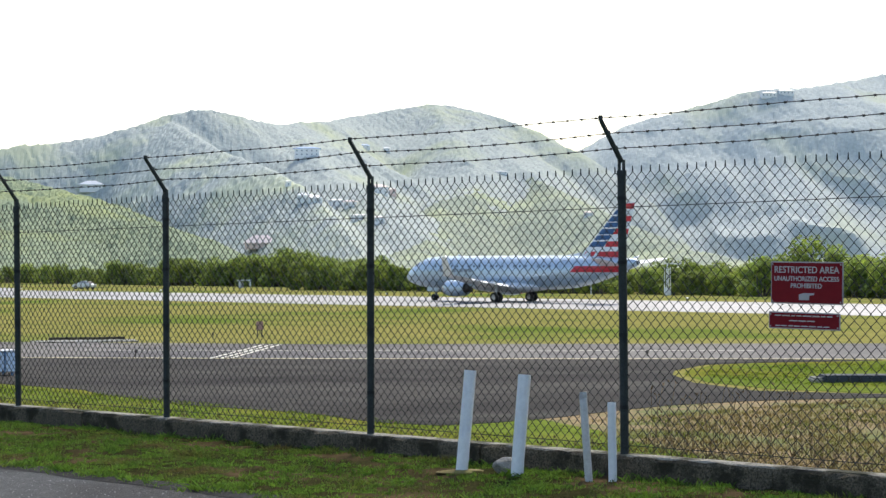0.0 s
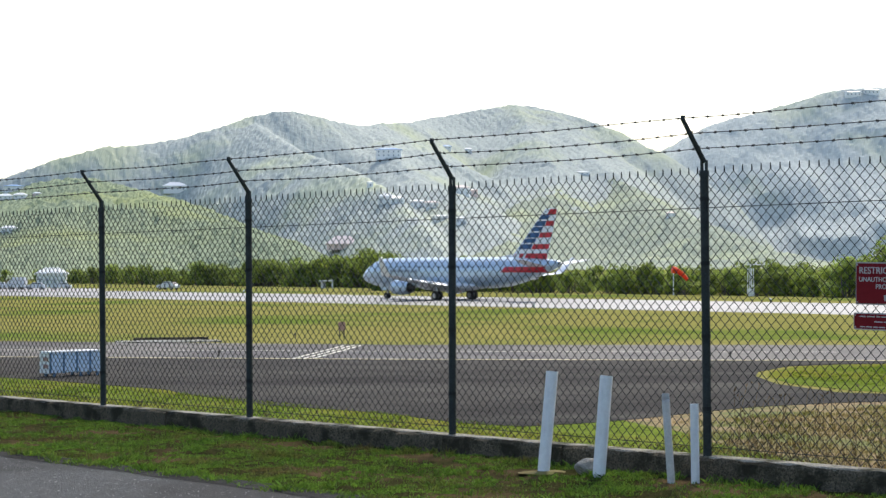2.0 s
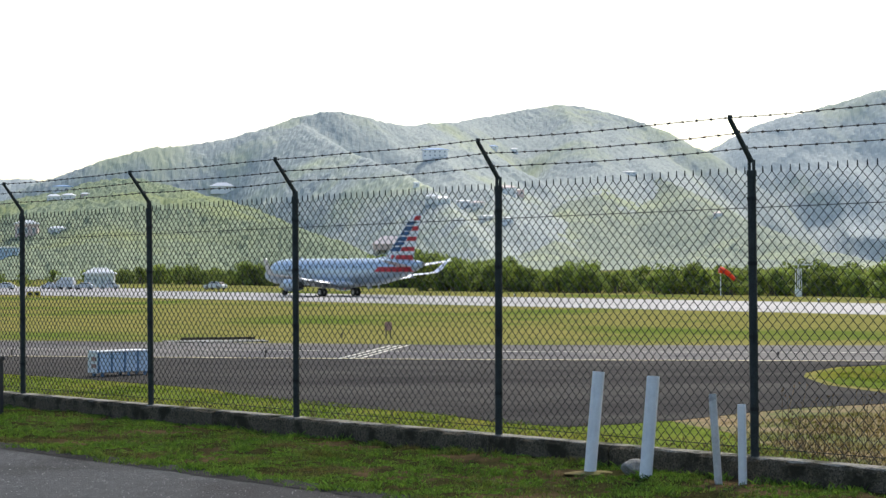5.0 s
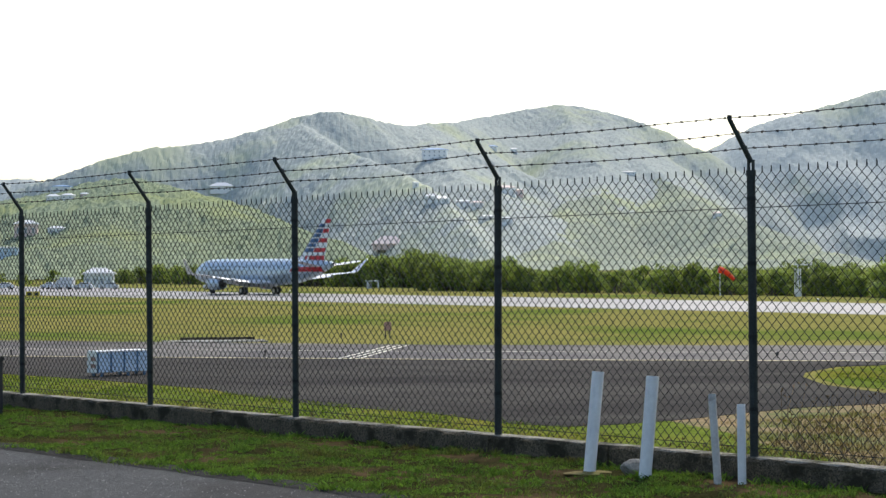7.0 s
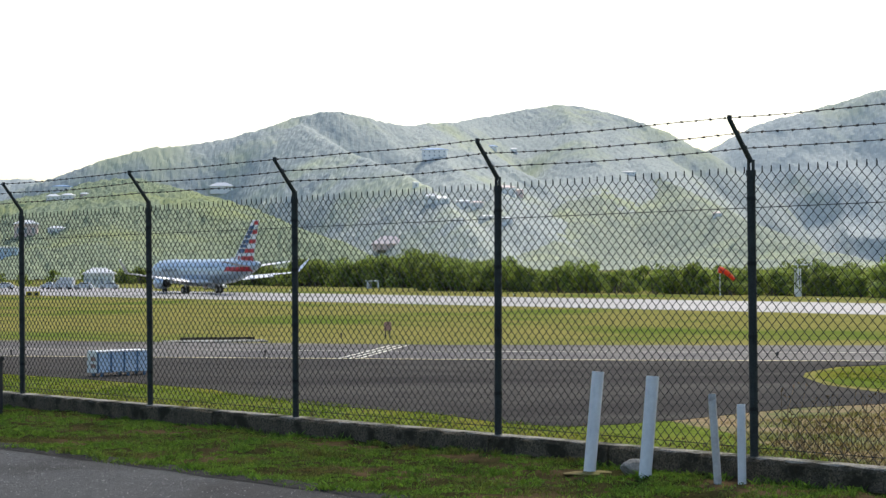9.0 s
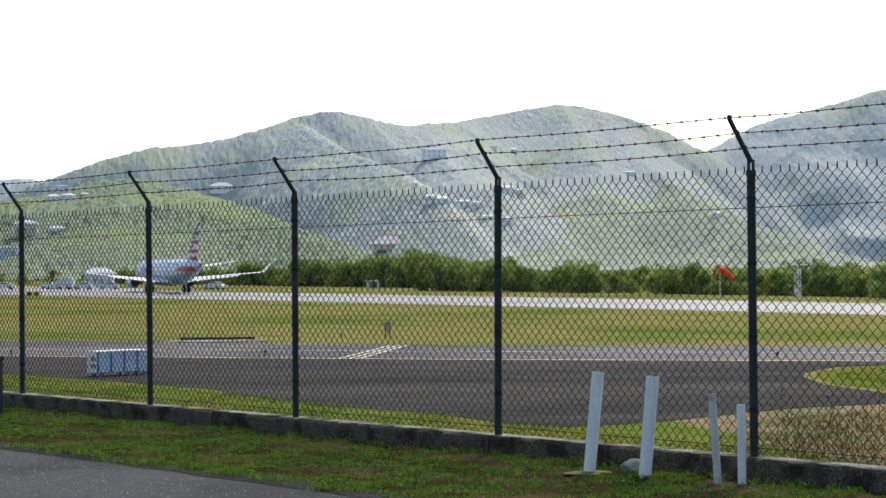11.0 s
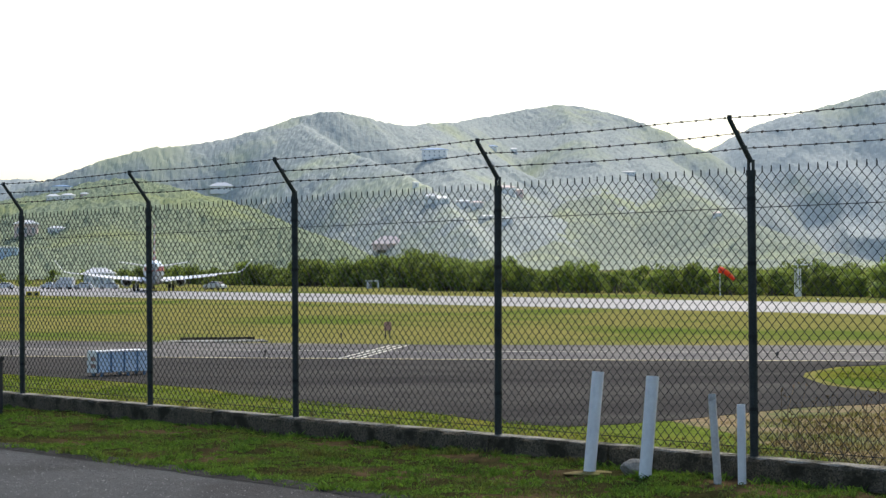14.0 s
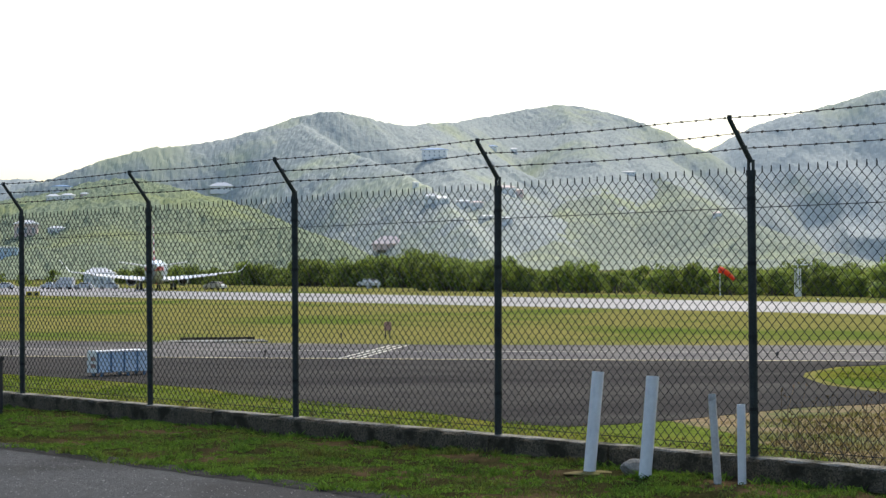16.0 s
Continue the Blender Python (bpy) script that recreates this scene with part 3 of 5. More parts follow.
    tube(bm, (11.2, 0, 1.7), (11.4, 0, 0.34), 0.08, seg=10)
    tube(bm, (10.3, 0, 1.5), (11.35, 0, 0.8), 0.04, seg=8)
    tube(bm, (11.4, -0.28, 0.34), (11.4, 0.28, 0.34), 0.05, seg=8)
    gear = part("nose_gear", bm, BARE_METAL, air, smooth=True)
    for off in (-0.19, 0.19):
        bm = bmesh.new()
        lathe(bm, [(-0.11, 0.1), (-0.11, 0.28), (-0.06, 0.34), (0.06, 0.34), (0.11, 0.28), (0.11, 0.1)], 20)
        bmesh.ops.transform(bm, matrix=Matrix.Translation((11.4, off, 0.34)) @ Matrix.Rotation(radians(90), 4, "Z"), verts=bm.verts)
        part("tyre", bm, TYRE, gear, smooth=True)
    for side in (1, -1):
        bm = bmesh.new()
        box(bm, (11.5, side * 0.32, 1.2), (1.5, 0.03, 0.5), bevel=0.01)
        part("gear_door", bm, SILVER, gear)
    return air


# seconds, x, y, heading (0 is towards the left of the picture, 90 straight away)
TAXI = [
    (0, 20.07, 190.8, 49.0), (1, 13.13, 199.3, 49.1), (2, 6.31, 208.1, 49.3), (3, -0.37, 217.2, 49.5), (4, -6.78, 226.2, 49.4), (5, -12.95, 234.7, 49.2), (6, -18.75, 242.3, 49.3),
    (7, -24.05, 248.6, 50.3), (8, -28.82, 253.9, 52.4), (9, -32.92, 258.8, 55.2), (10, -36.25, 263.4, 60.4), (11, -38.85, 267.6, 66.0), (12, -40.9, 272.4, 71.7), (12.5, -41.62, 274.7, 74.2),
    (13, -42.2, 277.0, 76.8), (14, -43.15, 282.1, 80.8), (15, -43.8, 287.5, 82.6), (16, -44.36, 292.9, 83.2),
]


# the white car comes from behind the shrubs along the perimeter track
TRACK_N, TRACK_END, TRACK_SPEED = 197.0, 245.6, 13.0


def motions():
    rows = []
    for t in (0, 8, 16):
        x, y = runway_at(TRACK_END - TRACK_SPEED * (16 - t), TRACK_N)
        rows.append((t, pose(x, y, FIELD, 0, 0, 131)))
    walk(moving_car, rows)
    walk(airliner, [(t, pose(x, y, FIELD + 0.016, 0, 0, 180 - a)) for t, x, y, a in TAXI])

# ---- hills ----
# Base colour paled for haze; the yellower patches stand in for sunlit slopes.
HILL_HAZE = material("wooded hillside paled for haze", (0.365, 0.40, 0.385), (0.46, 0.49, 0.445), 0.04, 0.95, fine=0.3, stain=(0.47, 0.50, 0.365), stain_scale=0.010, stain_at=0.57, specular=0.0)
# Paler still: thicker haze over the farther hills, put into the base colour.
EAST_HAZE = material("distant hillside paled for haze", (0.45, 0.485, 0.465), (0.52, 0.55, 0.515), 0.03, 0.95, fine=0.25, stain=(0.49, 0.52, 0.42), stain_scale=0.009, stain_at=0.57, specular=0.0)
# Nearer slopes: greener, with less haze mixed into their colours.
SPUR_HAZE = material("hazed wooded green spur", (0.28, 0.315, 0.255), (0.40, 0.43, 0.33), 0.05, 0.95, fine=0.35, stain=(0.45, 0.48, 0.32), stain_scale=0.014, stain_at=0.56, specular=0.0)
FORE_HAZE = material("hazed green foothill", (0.19, 0.23, 0.165), (0.30, 0.345, 0.225), 0.10, 0.95, fine=0.5, stain=(0.31, 0.345, 0.18), stain_scale=0.014, stain_at=0.56, specular=0.0)
# crest and spur lines: places along the top, and how steeply the ground falls away from them
RIDGES = [
    # west spur
    (0.8, [(-106, 1480, 108.8), (-83, 1400, 93.4), (-62, 1330, 78.9), (-37, 1250, 65.3), (-17, 1150, 46.1), (5, 1050, 23.5), (24, 950, 2.4)]),
    # saddle spur
    (0.42, [(-12, 1640, 117.5), (3, 1520, 93.6), (19, 1400, 66.2), (41, 1280, 45.4), (47, 1150, 23.8)]),
    # west crest
    (0.92, [(-313, 1450, 57.7), (-283, 1450, 69.0), (-253, 1450, 80.7), (-223, 1450, 89.3), (-194, 1460, 93.0), (-160, 1470, 98.9), (-134, 1480, 107.1), (-109, 1500, 117.4), (-82, 1500, 121.5), (-61, 1520, 119.4), (-39, 1560, 114.6)]),
    # middle crest
    (0.66, [(-39, 1560, 114.6), (-19, 1620, 117.0), (8, 1700, 125.8), (40, 1780, 138.0), (81, 1850, 147.8), (123, 1900, 155.7), (157, 1900, 151.1), (183, 1880, 142.3), (208, 1850, 128.4), (227, 1830, 116.1), (251, 1820, 106.3), (272, 1800, 84.7)]),
    # middle upper spur
    (0.4, [(121, 1880, 152.4), (131, 1720, 111.8), (124, 1560, 73.6), (110, 1440, 50.9)]),
    # east upper spur
    (0.45, [(155, 1880, 146.8), (170, 1650, 90.1), (181, 1530, 65.4)]),
]
SPURS = [
    # middle spur
    (0.44, [(120, 1500, 59.6), (99, 1350, 36.7), (71, 1150, 14.6), (50, 1000, 3.1)]),
    # east spur
    (0.5, [(165, 1640, 79.9), (182, 1500, 59.6), (188, 1350, 40.7), (195, 1280, 31.7), (196, 1150, 17.7), (203, 1080, 10.5), (207, 1000, 4.3), (209, 930, 0.3)]),
    # low wood
    (0.12, [(18, 930, 0.1), (43, 930, -1.0), (72, 940, 0.1), (105, 960, 1.2), (139, 940, 1.8), (171, 930, 0.1), (209, 900, -1.0), (273, 900, -1.0)]),
]
EAST_RIDGES = [
    # east crest
    (0.45, [(242, 2050, 90.8), (281, 2040, 119.6), (326, 2000, 137.0), (368, 2000, 153.7), (413, 2000, 166.3), (461, 2000, 181.8), (491, 2000, 184.2), (532, 2020, 189.0), (577, 2050, 197.9), (627, 2080, 208.9), (730, 2080, 228.7)]),
]
FOOT_RIDGES = [
    # rear foothill
    (0.34, [(-307, 950, 34.1), (-222, 950, 32.1), (-205, 950, 34.9), (-189, 955, 38.5), (-173, 960, 42.7), (-156, 960, 44.7), (-137, 950, 40.6), (-121, 930, 34.2), (-106, 900, 26.6)]),
    # front foothill
    (0.35, [(-227, 700, 12.6), (-166, 710, 13.9), (-146, 715, 19.5), (-128, 710, 24.7), (-112, 700, 25.6), (-98, 690, 23.1), (-83, 670, 19.1), (-69, 650, 15.0), (-54, 620, 11.4), (-41, 590, 7.0), (-29, 560, 2.8)]),
    # low spur
    (0.24, [(-114, 690, 23.8), (-105, 600, 11.7), (-103, 520, 4.0)]),
]


def lattice(x, y, seed):
    """Smooth noise between -1 and 1 for whole arrays."""
    table = np.random.default_rng(seed).uniform(-1, 1, (128, 128))
    i, j = np.floor(x).astype(int), np.floor(y).astype(int)
    u, v = x - i, y - j
    u, v = u * u * (3 - 2 * u), v * v * (3 - 2 * v)
    g = lambda p, q: table[(i + p) % 128, (j + q) % 128]
    return (g(0, 0) * (1 - u) + g(1, 0) * u) * (1 - v) + (g(0, 1) * (1 - u) + g(1, 1) * u) * v


def crowns(x, y, sx, sy, seed):
    """Rounded tree tops, one in each cell of an uneven grid: 1 on a top, 0 between."""
    nr = np.random.default_rng(seed)
    jx, jy, hh = nr.uniform(0, 1, (128, 128)), nr.uniform(0, 1, (128, 128)), nr.uniform(0.45, 1, (128, 128))
    i, j = np.floor(x / sx).astype(int), np.floor(y / sy).astype(int)
    best = np.zeros_like(x)
    for p in (-1, 0, 1):
        for q in (-1, 0, 1):
            a, b = (i + p) % 128, (j + q) % 128
            d = ((i + p + jx[a, b]) - x / sx) ** 2 + ((j + q + jy[a, b]) - y / sy) ** 2
            best = np.maximum(best, hh[a, b] * np.sqrt(np.maximum(0, 1 - d / 0.72)))
    return best


def bare_hill(x, y, ridges, soft):
    """Height of the ground below the trees, over the field."""
    total = np.zeros_like(x)
    far = np.clip(y / 1500, 0.3, 1.2)
    x = x + far * (11 * lattice(x / 150, y / 170, 11) + 6 * lattice(x / 55, y / 70, 12))
    y = y + far * (34 * lattice(x / 160 + 7, y / 190, 13) + 14 * lattice(x / 60, y / 80, 14))
    for slope, line in ridges:
        top = np.full_like(x, -1e3)
        for (ax, ay, az), (bx, by, bz) in zip(line, line[1:]):
            dx, dy = bx - ax, by - ay
            t = np.clip(((x - ax) * dx + (y - ay) * dy) / (dx * dx + dy * dy), 0, 1)
            d = np.hypot(x - ax - t * dx, y - ay - t * dy)
            gully = 0.07 * d * np.abs(lattice(x / 60 + 9, y / 75, 5)) + 0.03 * d * lattice(x / 24, y / 34, 6)
            fall = slope * (np.sqrt(d * d + 9) - 3) * np.clip(0.72 + d / 260, 0.7, 1.5) + np.minimum(gully, 8)
            top = np.maximum(top, az - FIELD + t * (bz - az) - fall)
        total += np.exp(np.clip(top, -60, 400) / soft)
    return soft * np.log(total + 1)


def hill_top(x, y, ridges, soft, size, tall):
    """Height of the tree tops in the world."""
    h = bare_hill(x, y, ridges, soft)
    wood = np.clip(h / 3, 0, 1)
    c = crowns(x, y, size, size * 1.6, 3) * 0.7 + crowns(x + 31, y + 17, size * 0.5, size * 0.9, 4) * 0.6
    c *= 0.7 + 0.6 * lattice(x / (size * 6), y / (size * 11), 8)
    c += 0.32 * lattice(x / (size * 0.34), y / (size * 0.7), 9) + 0.2 * lattice(x / (size * 0.2), y / (size * 0.45), 10)
    return FIELD - 0.6 + h + wood * tall * c


def make_hill(name, ridges, soft, size, tall, us, ys, label, soil):
    Y, U = np.meshgrid(np.array(ys), np.array(us), indexing="ij")
    X = U * Y
    Z = hill_top(X, Y, ridges, soft, size, tall)
    ny, nu = X.shape
    k = (np.arange(ny - 1)[:, None] * nu + np.arange(nu - 1)[None]).ravel()
    faces = np.stack([k, k + 1, k + nu + 1, k + nu], 1)
    verts = np.stack([X, Y, Z], 2).reshape(-1, 3)
    keep = (verts[faces, 2].max(1) > FIELD + 0.4)
    tagged(new(name, raw(name, verts.tolist(), faces[keep].tolist(), soil)), label, "hill", kind="structure")


HILL_SHAPE = (RIDGES, 3.0, 7.5, 2.1)          # ridges, softness, crown width, crown height
SPUR_SHAPE = (SPURS, 3.0, 6.0, 2.4)
EAST_SHAPE = (EAST_RIDGES, 3.0, 9.0, 2.2)
FOOT_SHAPE = (FOOT_RIDGES, 2.0, 4.2, 2.1)
FAR_SHAPE = ([(0.35, [(-900, 3000, 118), (-790, 3000, 126), (-700, 3000, 134), (-655, 3000, 134), (-600, 3000, 118), (-540, 3000, 100)])], 3.0, 14.0, 3.0)


def make_hills():
    make_hill("hill_range", *HILL_SHAPE, np.linspace(-0.275, 0.20, 640), np.arange(840, 2080, 3.5), "hazy green wooded hills with long spurs behind the airfield", HILL_HAZE)
    make_hill("hill_spurs", *SPUR_SHAPE, np.linspace(-0.01, 0.35, 480), np.arange(840, 1930, 3.2), "wooded green spurs running down to the airfield", SPUR_HAZE)
    make_hill("east_hill", *EAST_SHAPE, np.linspace(0.09, 0.35, 330), np.arange(940, 2200, 4.5), "pale hazy mountain with a house on its crest", EAST_HAZE)
    make_hill("foothill", *FOOT_SHAPE, np.linspace(-0.32, -0.02, 460), np.arange(430, 1040, 1.75), "sunlit green foothill with scattered houses", FORE_HAZE)
    make_hill("far_hill", *FAR_SHAPE, np.linspace(-0.32, -0.16, 120), np.arange(2600, 3300, 10.0), "distant pale hill behind the foothill", EAST_HAZE)


# ---- shrubs along the far side of the runway ----
# Leaf colours made paler and less saturated to carry some haze.
LEAF = material("mangrove leaves with haze", (0.13, 0.195, 0.045), (0.33, 0.395, 0.11), 0.5, 0.55, specular=0.3, translucent=0.55, islands=0.45, obj_random=0.2)
BARK = material("grey bark", (0.09, 0.075, 0.06), (0.16, 0.14, 0.11), 4, 0.9, bump=0.6)


def shrub_meshes(seed, height):
    rnd = random.Random(seed)
    trunk = bmesh.new()
    lobes = []
    for i in range(rnd.randint(7, 10)):
        a, d = rnd.uniform(0, 6.28), rnd.uniform(0.2, 2.6)
        top = Vector((d * math.cos(a), d * math.sin(a), height * rnd.uniform(0.35, 0.85)))
        foot = Vector((0.5 * math.cos(a), 0.5 * math.sin(a), -0.1))
        mid = (foot + top) / 2 + Vector((rnd.uniform(-.3, .3), rnd.uniform(-.3, .3), 0))
        tube(trunk, foot, mid, 0.10, 0.07, seg=6)
        tube(trunk, mid, top, 0.07, 0.02, seg=6)
        lobes.append((top, rnd.uniform(0.9, 1.5) * height / 5))
    for i in range(6):
        a, d = rnd.uniform(0, 6.28), rnd.uniform(1.2, 3.0)
        lobes.append((Vector((d * math.cos(a), d * math.sin(a), height * rnd.uniform(0.12, 0.4))), rnd.uniform(0.8, 1.3)))
    verts, faces = [], []
    for c, r in lobes:
        for i in range(115):
            v = Vector((rnd.gauss(0, 1), rnd.gauss(0, 1), rnd.gauss(0, 1))).normalized()
            p = c + Vector((v.x, v.y, v.z * 0.8)) * r * rnd.uniform(0.55, 1.1)
            if p.z < 0.1:
                p.z = rnd.uniform(0.1, 0.4)
            s = rnd.uniform(0.12, 0.28)
            n = (v + Vector((rnd.uniform(-.8, .8), rnd.uniform(-.8, .8), rnd.uniform(-.2, 1)))).normalized()
            t = n.orthogonal().normalized()
            t = Matrix.Rotation(rnd.uniform(0, 6.28), 3, n) @ t
            b = n.cross(t)
            k = len(verts)
            verts += [p - t * s, p + b * s * 0.6 + n * s * 0.15, p + t * s, p - b * s * 0.6 + n * s * 0.15]
            faces.append((k, k + 1, k + 2, k + 3))
    return finish(trunk, "trunk", BARK), raw("crown", verts, faces, LEAF)


def make_shrubs():
    kinds = [shrub_meshes(20 + i, h) for i, h in enumerate((4.0, 4.6, 5.2, 5.6, 4.4))]
    rnd = random.Random(3)
    a = -70.0
    while a < 345:
        a += rnd.uniform(1.8, 3.6)
        for row in range(2):
            n = 181 + row * 3.4 + rnd.uniform(-1.2, 1.2) + 1.5 * math.sin(a / 23) + 22 * min(1, max(0, (a - 213) / 6))
            x, y = runway_at(a, n)
            u = x / y
            if u < -0.175 or -0.157 < u < -0.145 and row == 0:
                continue
            k = rnd.randrange(5)
            tall = 0.78 + 0.38 * max(0, 1 - abs(u + 0.025) / 0.075) + 0.42 * noise.noise(Vector((a / 11, row * 0.3, 0))) + rnd.uniform(-0.14, 0.14)
            if u < -0.12:
                tall *= 0.9
            if u > 0.262:
                tall *= 1.35
            tall *= 1 - 0.16 * min(1, max(0, (u - 0.03) / 0.03)) * min(1, max(0, (0.24 - u) / 0.02))
            ob = thing("shrub", pose(x, y, FIELD, 0, 0, rnd.uniform(0, 360)) @ Matrix.Scale(tall, 4), "dense bushy green mangrove shrub beside the runway", "shrub", "shrubs along the runway")
            part("trunk", kinds[k][0], None, ob)
            part("crown", kinds[k][1], None, ob)
    # low trees behind the terminal, up to the foot of the hill
    for i in range(9):
        y = rnd.uniform(360, 440)
        x = y * rnd.uniform(-0.25, -0.165)
        k = rnd.randrange(5)
        ob = thing("tree", pose(x, y, FIELD, 0, 0, rnd.uniform(0, 360)) @ Matrix.Scale(rnd.uniform(0.4, 0.65), 4), "low green tree behind the terminal", "tree", "trees below the hills")
        part("trunk", kinds[k][0], None, ob)
        part("crown", kinds[k][1], None, ob)
    # scattered taller trees behind the belt
    for i in range(110):
        a = rnd.uniform(-60, 200)
        x, y = runway_at(a, rnd.uniform(191, 226))
        k = rnd.randrange(5)
        ob = thing("tree", pose(x, y, FIELD, 0, 0, rnd.uniform(0, 360)) @ Matrix.Scale(rnd.uniform(0.55, 0.95), 4), "broad pale green tree behind the shrubs", "tree", "trees below the hills")
        part("trunk", kinds[k][0], None, ob)
        part("crown", kinds[k][1], None, ob)


# ---- smaller things ----
PVC = material("weathered white plastic", (0.66, 0.68, 0.70), (0.78, 0.79, 0.80), 5, 0.45, fine=0.12, stain=(0.55, 0.55, 0.53), stain_scale=3, stain_at=0.6)
PVC_GREY = material("weathered grey plastic", (0.42, 0.41, 0.39), (0.56, 0.55, 0.52), 6, 0.6, fine=0.2, stain=(0.3, 0.28, 0.25), stain_scale=4, stain_at=0.58)
# Red and white are dimmed to hold the shade of the backlit plates.
SIGN_RED = material("red sign enamel dimmed as backlit", (0.16, 0.005, 0.010), (0.20, 0.008, 0.014), 3, 0.6, fine=0.1, specular=0.15)
SIGN_WHITE = material("white sign lettering dimmed as backlit", (0.42, 0.39, 0.39), (0.5, 0.47, 0.47), 4, 0.6)
SIGN_EDGE = material("grey sign edge", (0.34, 0.31, 0.32), (0.42, 0.39, 0.40), 4, 0.6)
STONE = material("grey stone", (0.16, 0.155, 0.14), (0.30, 0.29, 0.26), 6, 0.9, fine=0.4, bump=1.0)
BLACK_PLASTIC = material("black plastic", (0.012, 0.013, 0.016), (0.022, 0.023, 0.026), 6, 0.5)
BLUE_PANEL = material("pale blue panel", (0.46, 0.59, 0.76), (0.55, 0.67, 0.82), 2, 0.5, fine=0.15, stain=(0.5, 0.6, 0.7), stain_scale=1.2, stain_at=0.58)
BLUE_DARK = material("blue frame paint", (0.07, 0.15, 0.27), (0.10, 0.2, 0.33), 3, 0.5)
GRASS_BLADE = material("short grass blades", (0.052, 0.138, 0.017), (0.15, 0.235, 0.046), 2.2, 0.6, fine=0.45, specular=0.2, translucent=0.4, islands=0.55, stain=(0.13, 0.105, 0.05), stain_scale=1.5, stain_at=0.58)
STRIP_BLADE = material("long field grass blades", (0.09, 0.15, 0.015), (0.17, 0.21, 0.035), 0.4, 0.8, specular=0.1, translucent=0.45, islands=0.45)
DRY_BLADE = material("straw blades", (0.15, 0.105, 0.042), (0.27, 0.205, 0.095), 0.6, 0.9, specular=0.05, translucent=0.35, islands=0.5, stain=(0.12, 0.14, 0.03), stain_scale=0.4, stain_at=0.52)
CHIP = material("pale stone chips", (0.15, 0.15, 0.15), (0.30, 0.30, 0.29), 30, 0.7, islands=0.4)
DRY_STALK = material("dry weed stalks", (0.09, 0.06, 0.03), (0.16, 0.11, 0.06), 9, 0.9, islands=0.4)
NEAR_GRASS = material("lush field grass", (0.08, 0.125, 0.018), (0.14, 0.17, 0.034), 0.5, 0.95, fine=0.5, bump=0.8, stain=(0.16, 0.155, 0.03), stain_scale=0.15, specular=0.0)
BARE = material("bare dry ground", (0.105, 0.078, 0.032), (0.25, 0.178, 0.09), 0.8, 0.95, fine=0.85, bump=0.8, stain=(0.115, 0.125, 0.035), stain_scale=0.35, stain_at=0.50, specular=0.1)
WALL_WHITE = material("white house wall", (0.78, 0.79, 0.80), (0.85, 0.86, 0.87), 1, 0.7, fine=0.1)
# Pane colour greyed to stand in for haze and reflected sky.
HAZED_GLASS = material("window glass greyed for haze", (0.22, 0.26, 0.30), (0.32, 0.36, 0.40), 1, 0.15)
WALL_PINK = material("pink house wall", (0.66, 0.50, 0.47), (0.74, 0.58, 0.54), 1, 0.7, fine=0.15)
ROOF_WHITE = material("white metal roof", (0.74, 0.75, 0.76), (0.82, 0.83, 0.84), 1, 0.45, fine=0.1)
ROOF_PINK = material("pink tiled roof", (0.80, 0.63, 0.57), (0.87, 0.72, 0.66), 1, 0.6, fine=0.2)
ROOF_BLUE = material("blue metal roof", (0.16, 0.30, 0.52), (0.22, 0.36, 0.58), 1, 0.5, fine=0.1)
CAR_WHITE = material("white car paint", (0.70, 0.71, 0.72), (0.76, 0.77, 0.78), 2, 0.2)
SOCK_RED = material("orange-red cloth", (0.75, 0.05, 0.015), (0.85, 0.09, 0.025), 4, 0.7, translucent=0.35)
YELLOW_SIGN = material("yellow sign face", (0.6, 0.45, 0.03), (0.7, 0.55, 0.05), 3, 0.4)
SLAB_DARK = material("dark slate panel", (0.035, 0.042, 0.055), (0.06, 0.07, 0.085), 2, 0.8, fine=0.2, specular=0.1)
MARK_ROSE = material("faded red board", (0.34, 0.19, 0.16), (0.44, 0.27, 0.23), 5, 0.7)


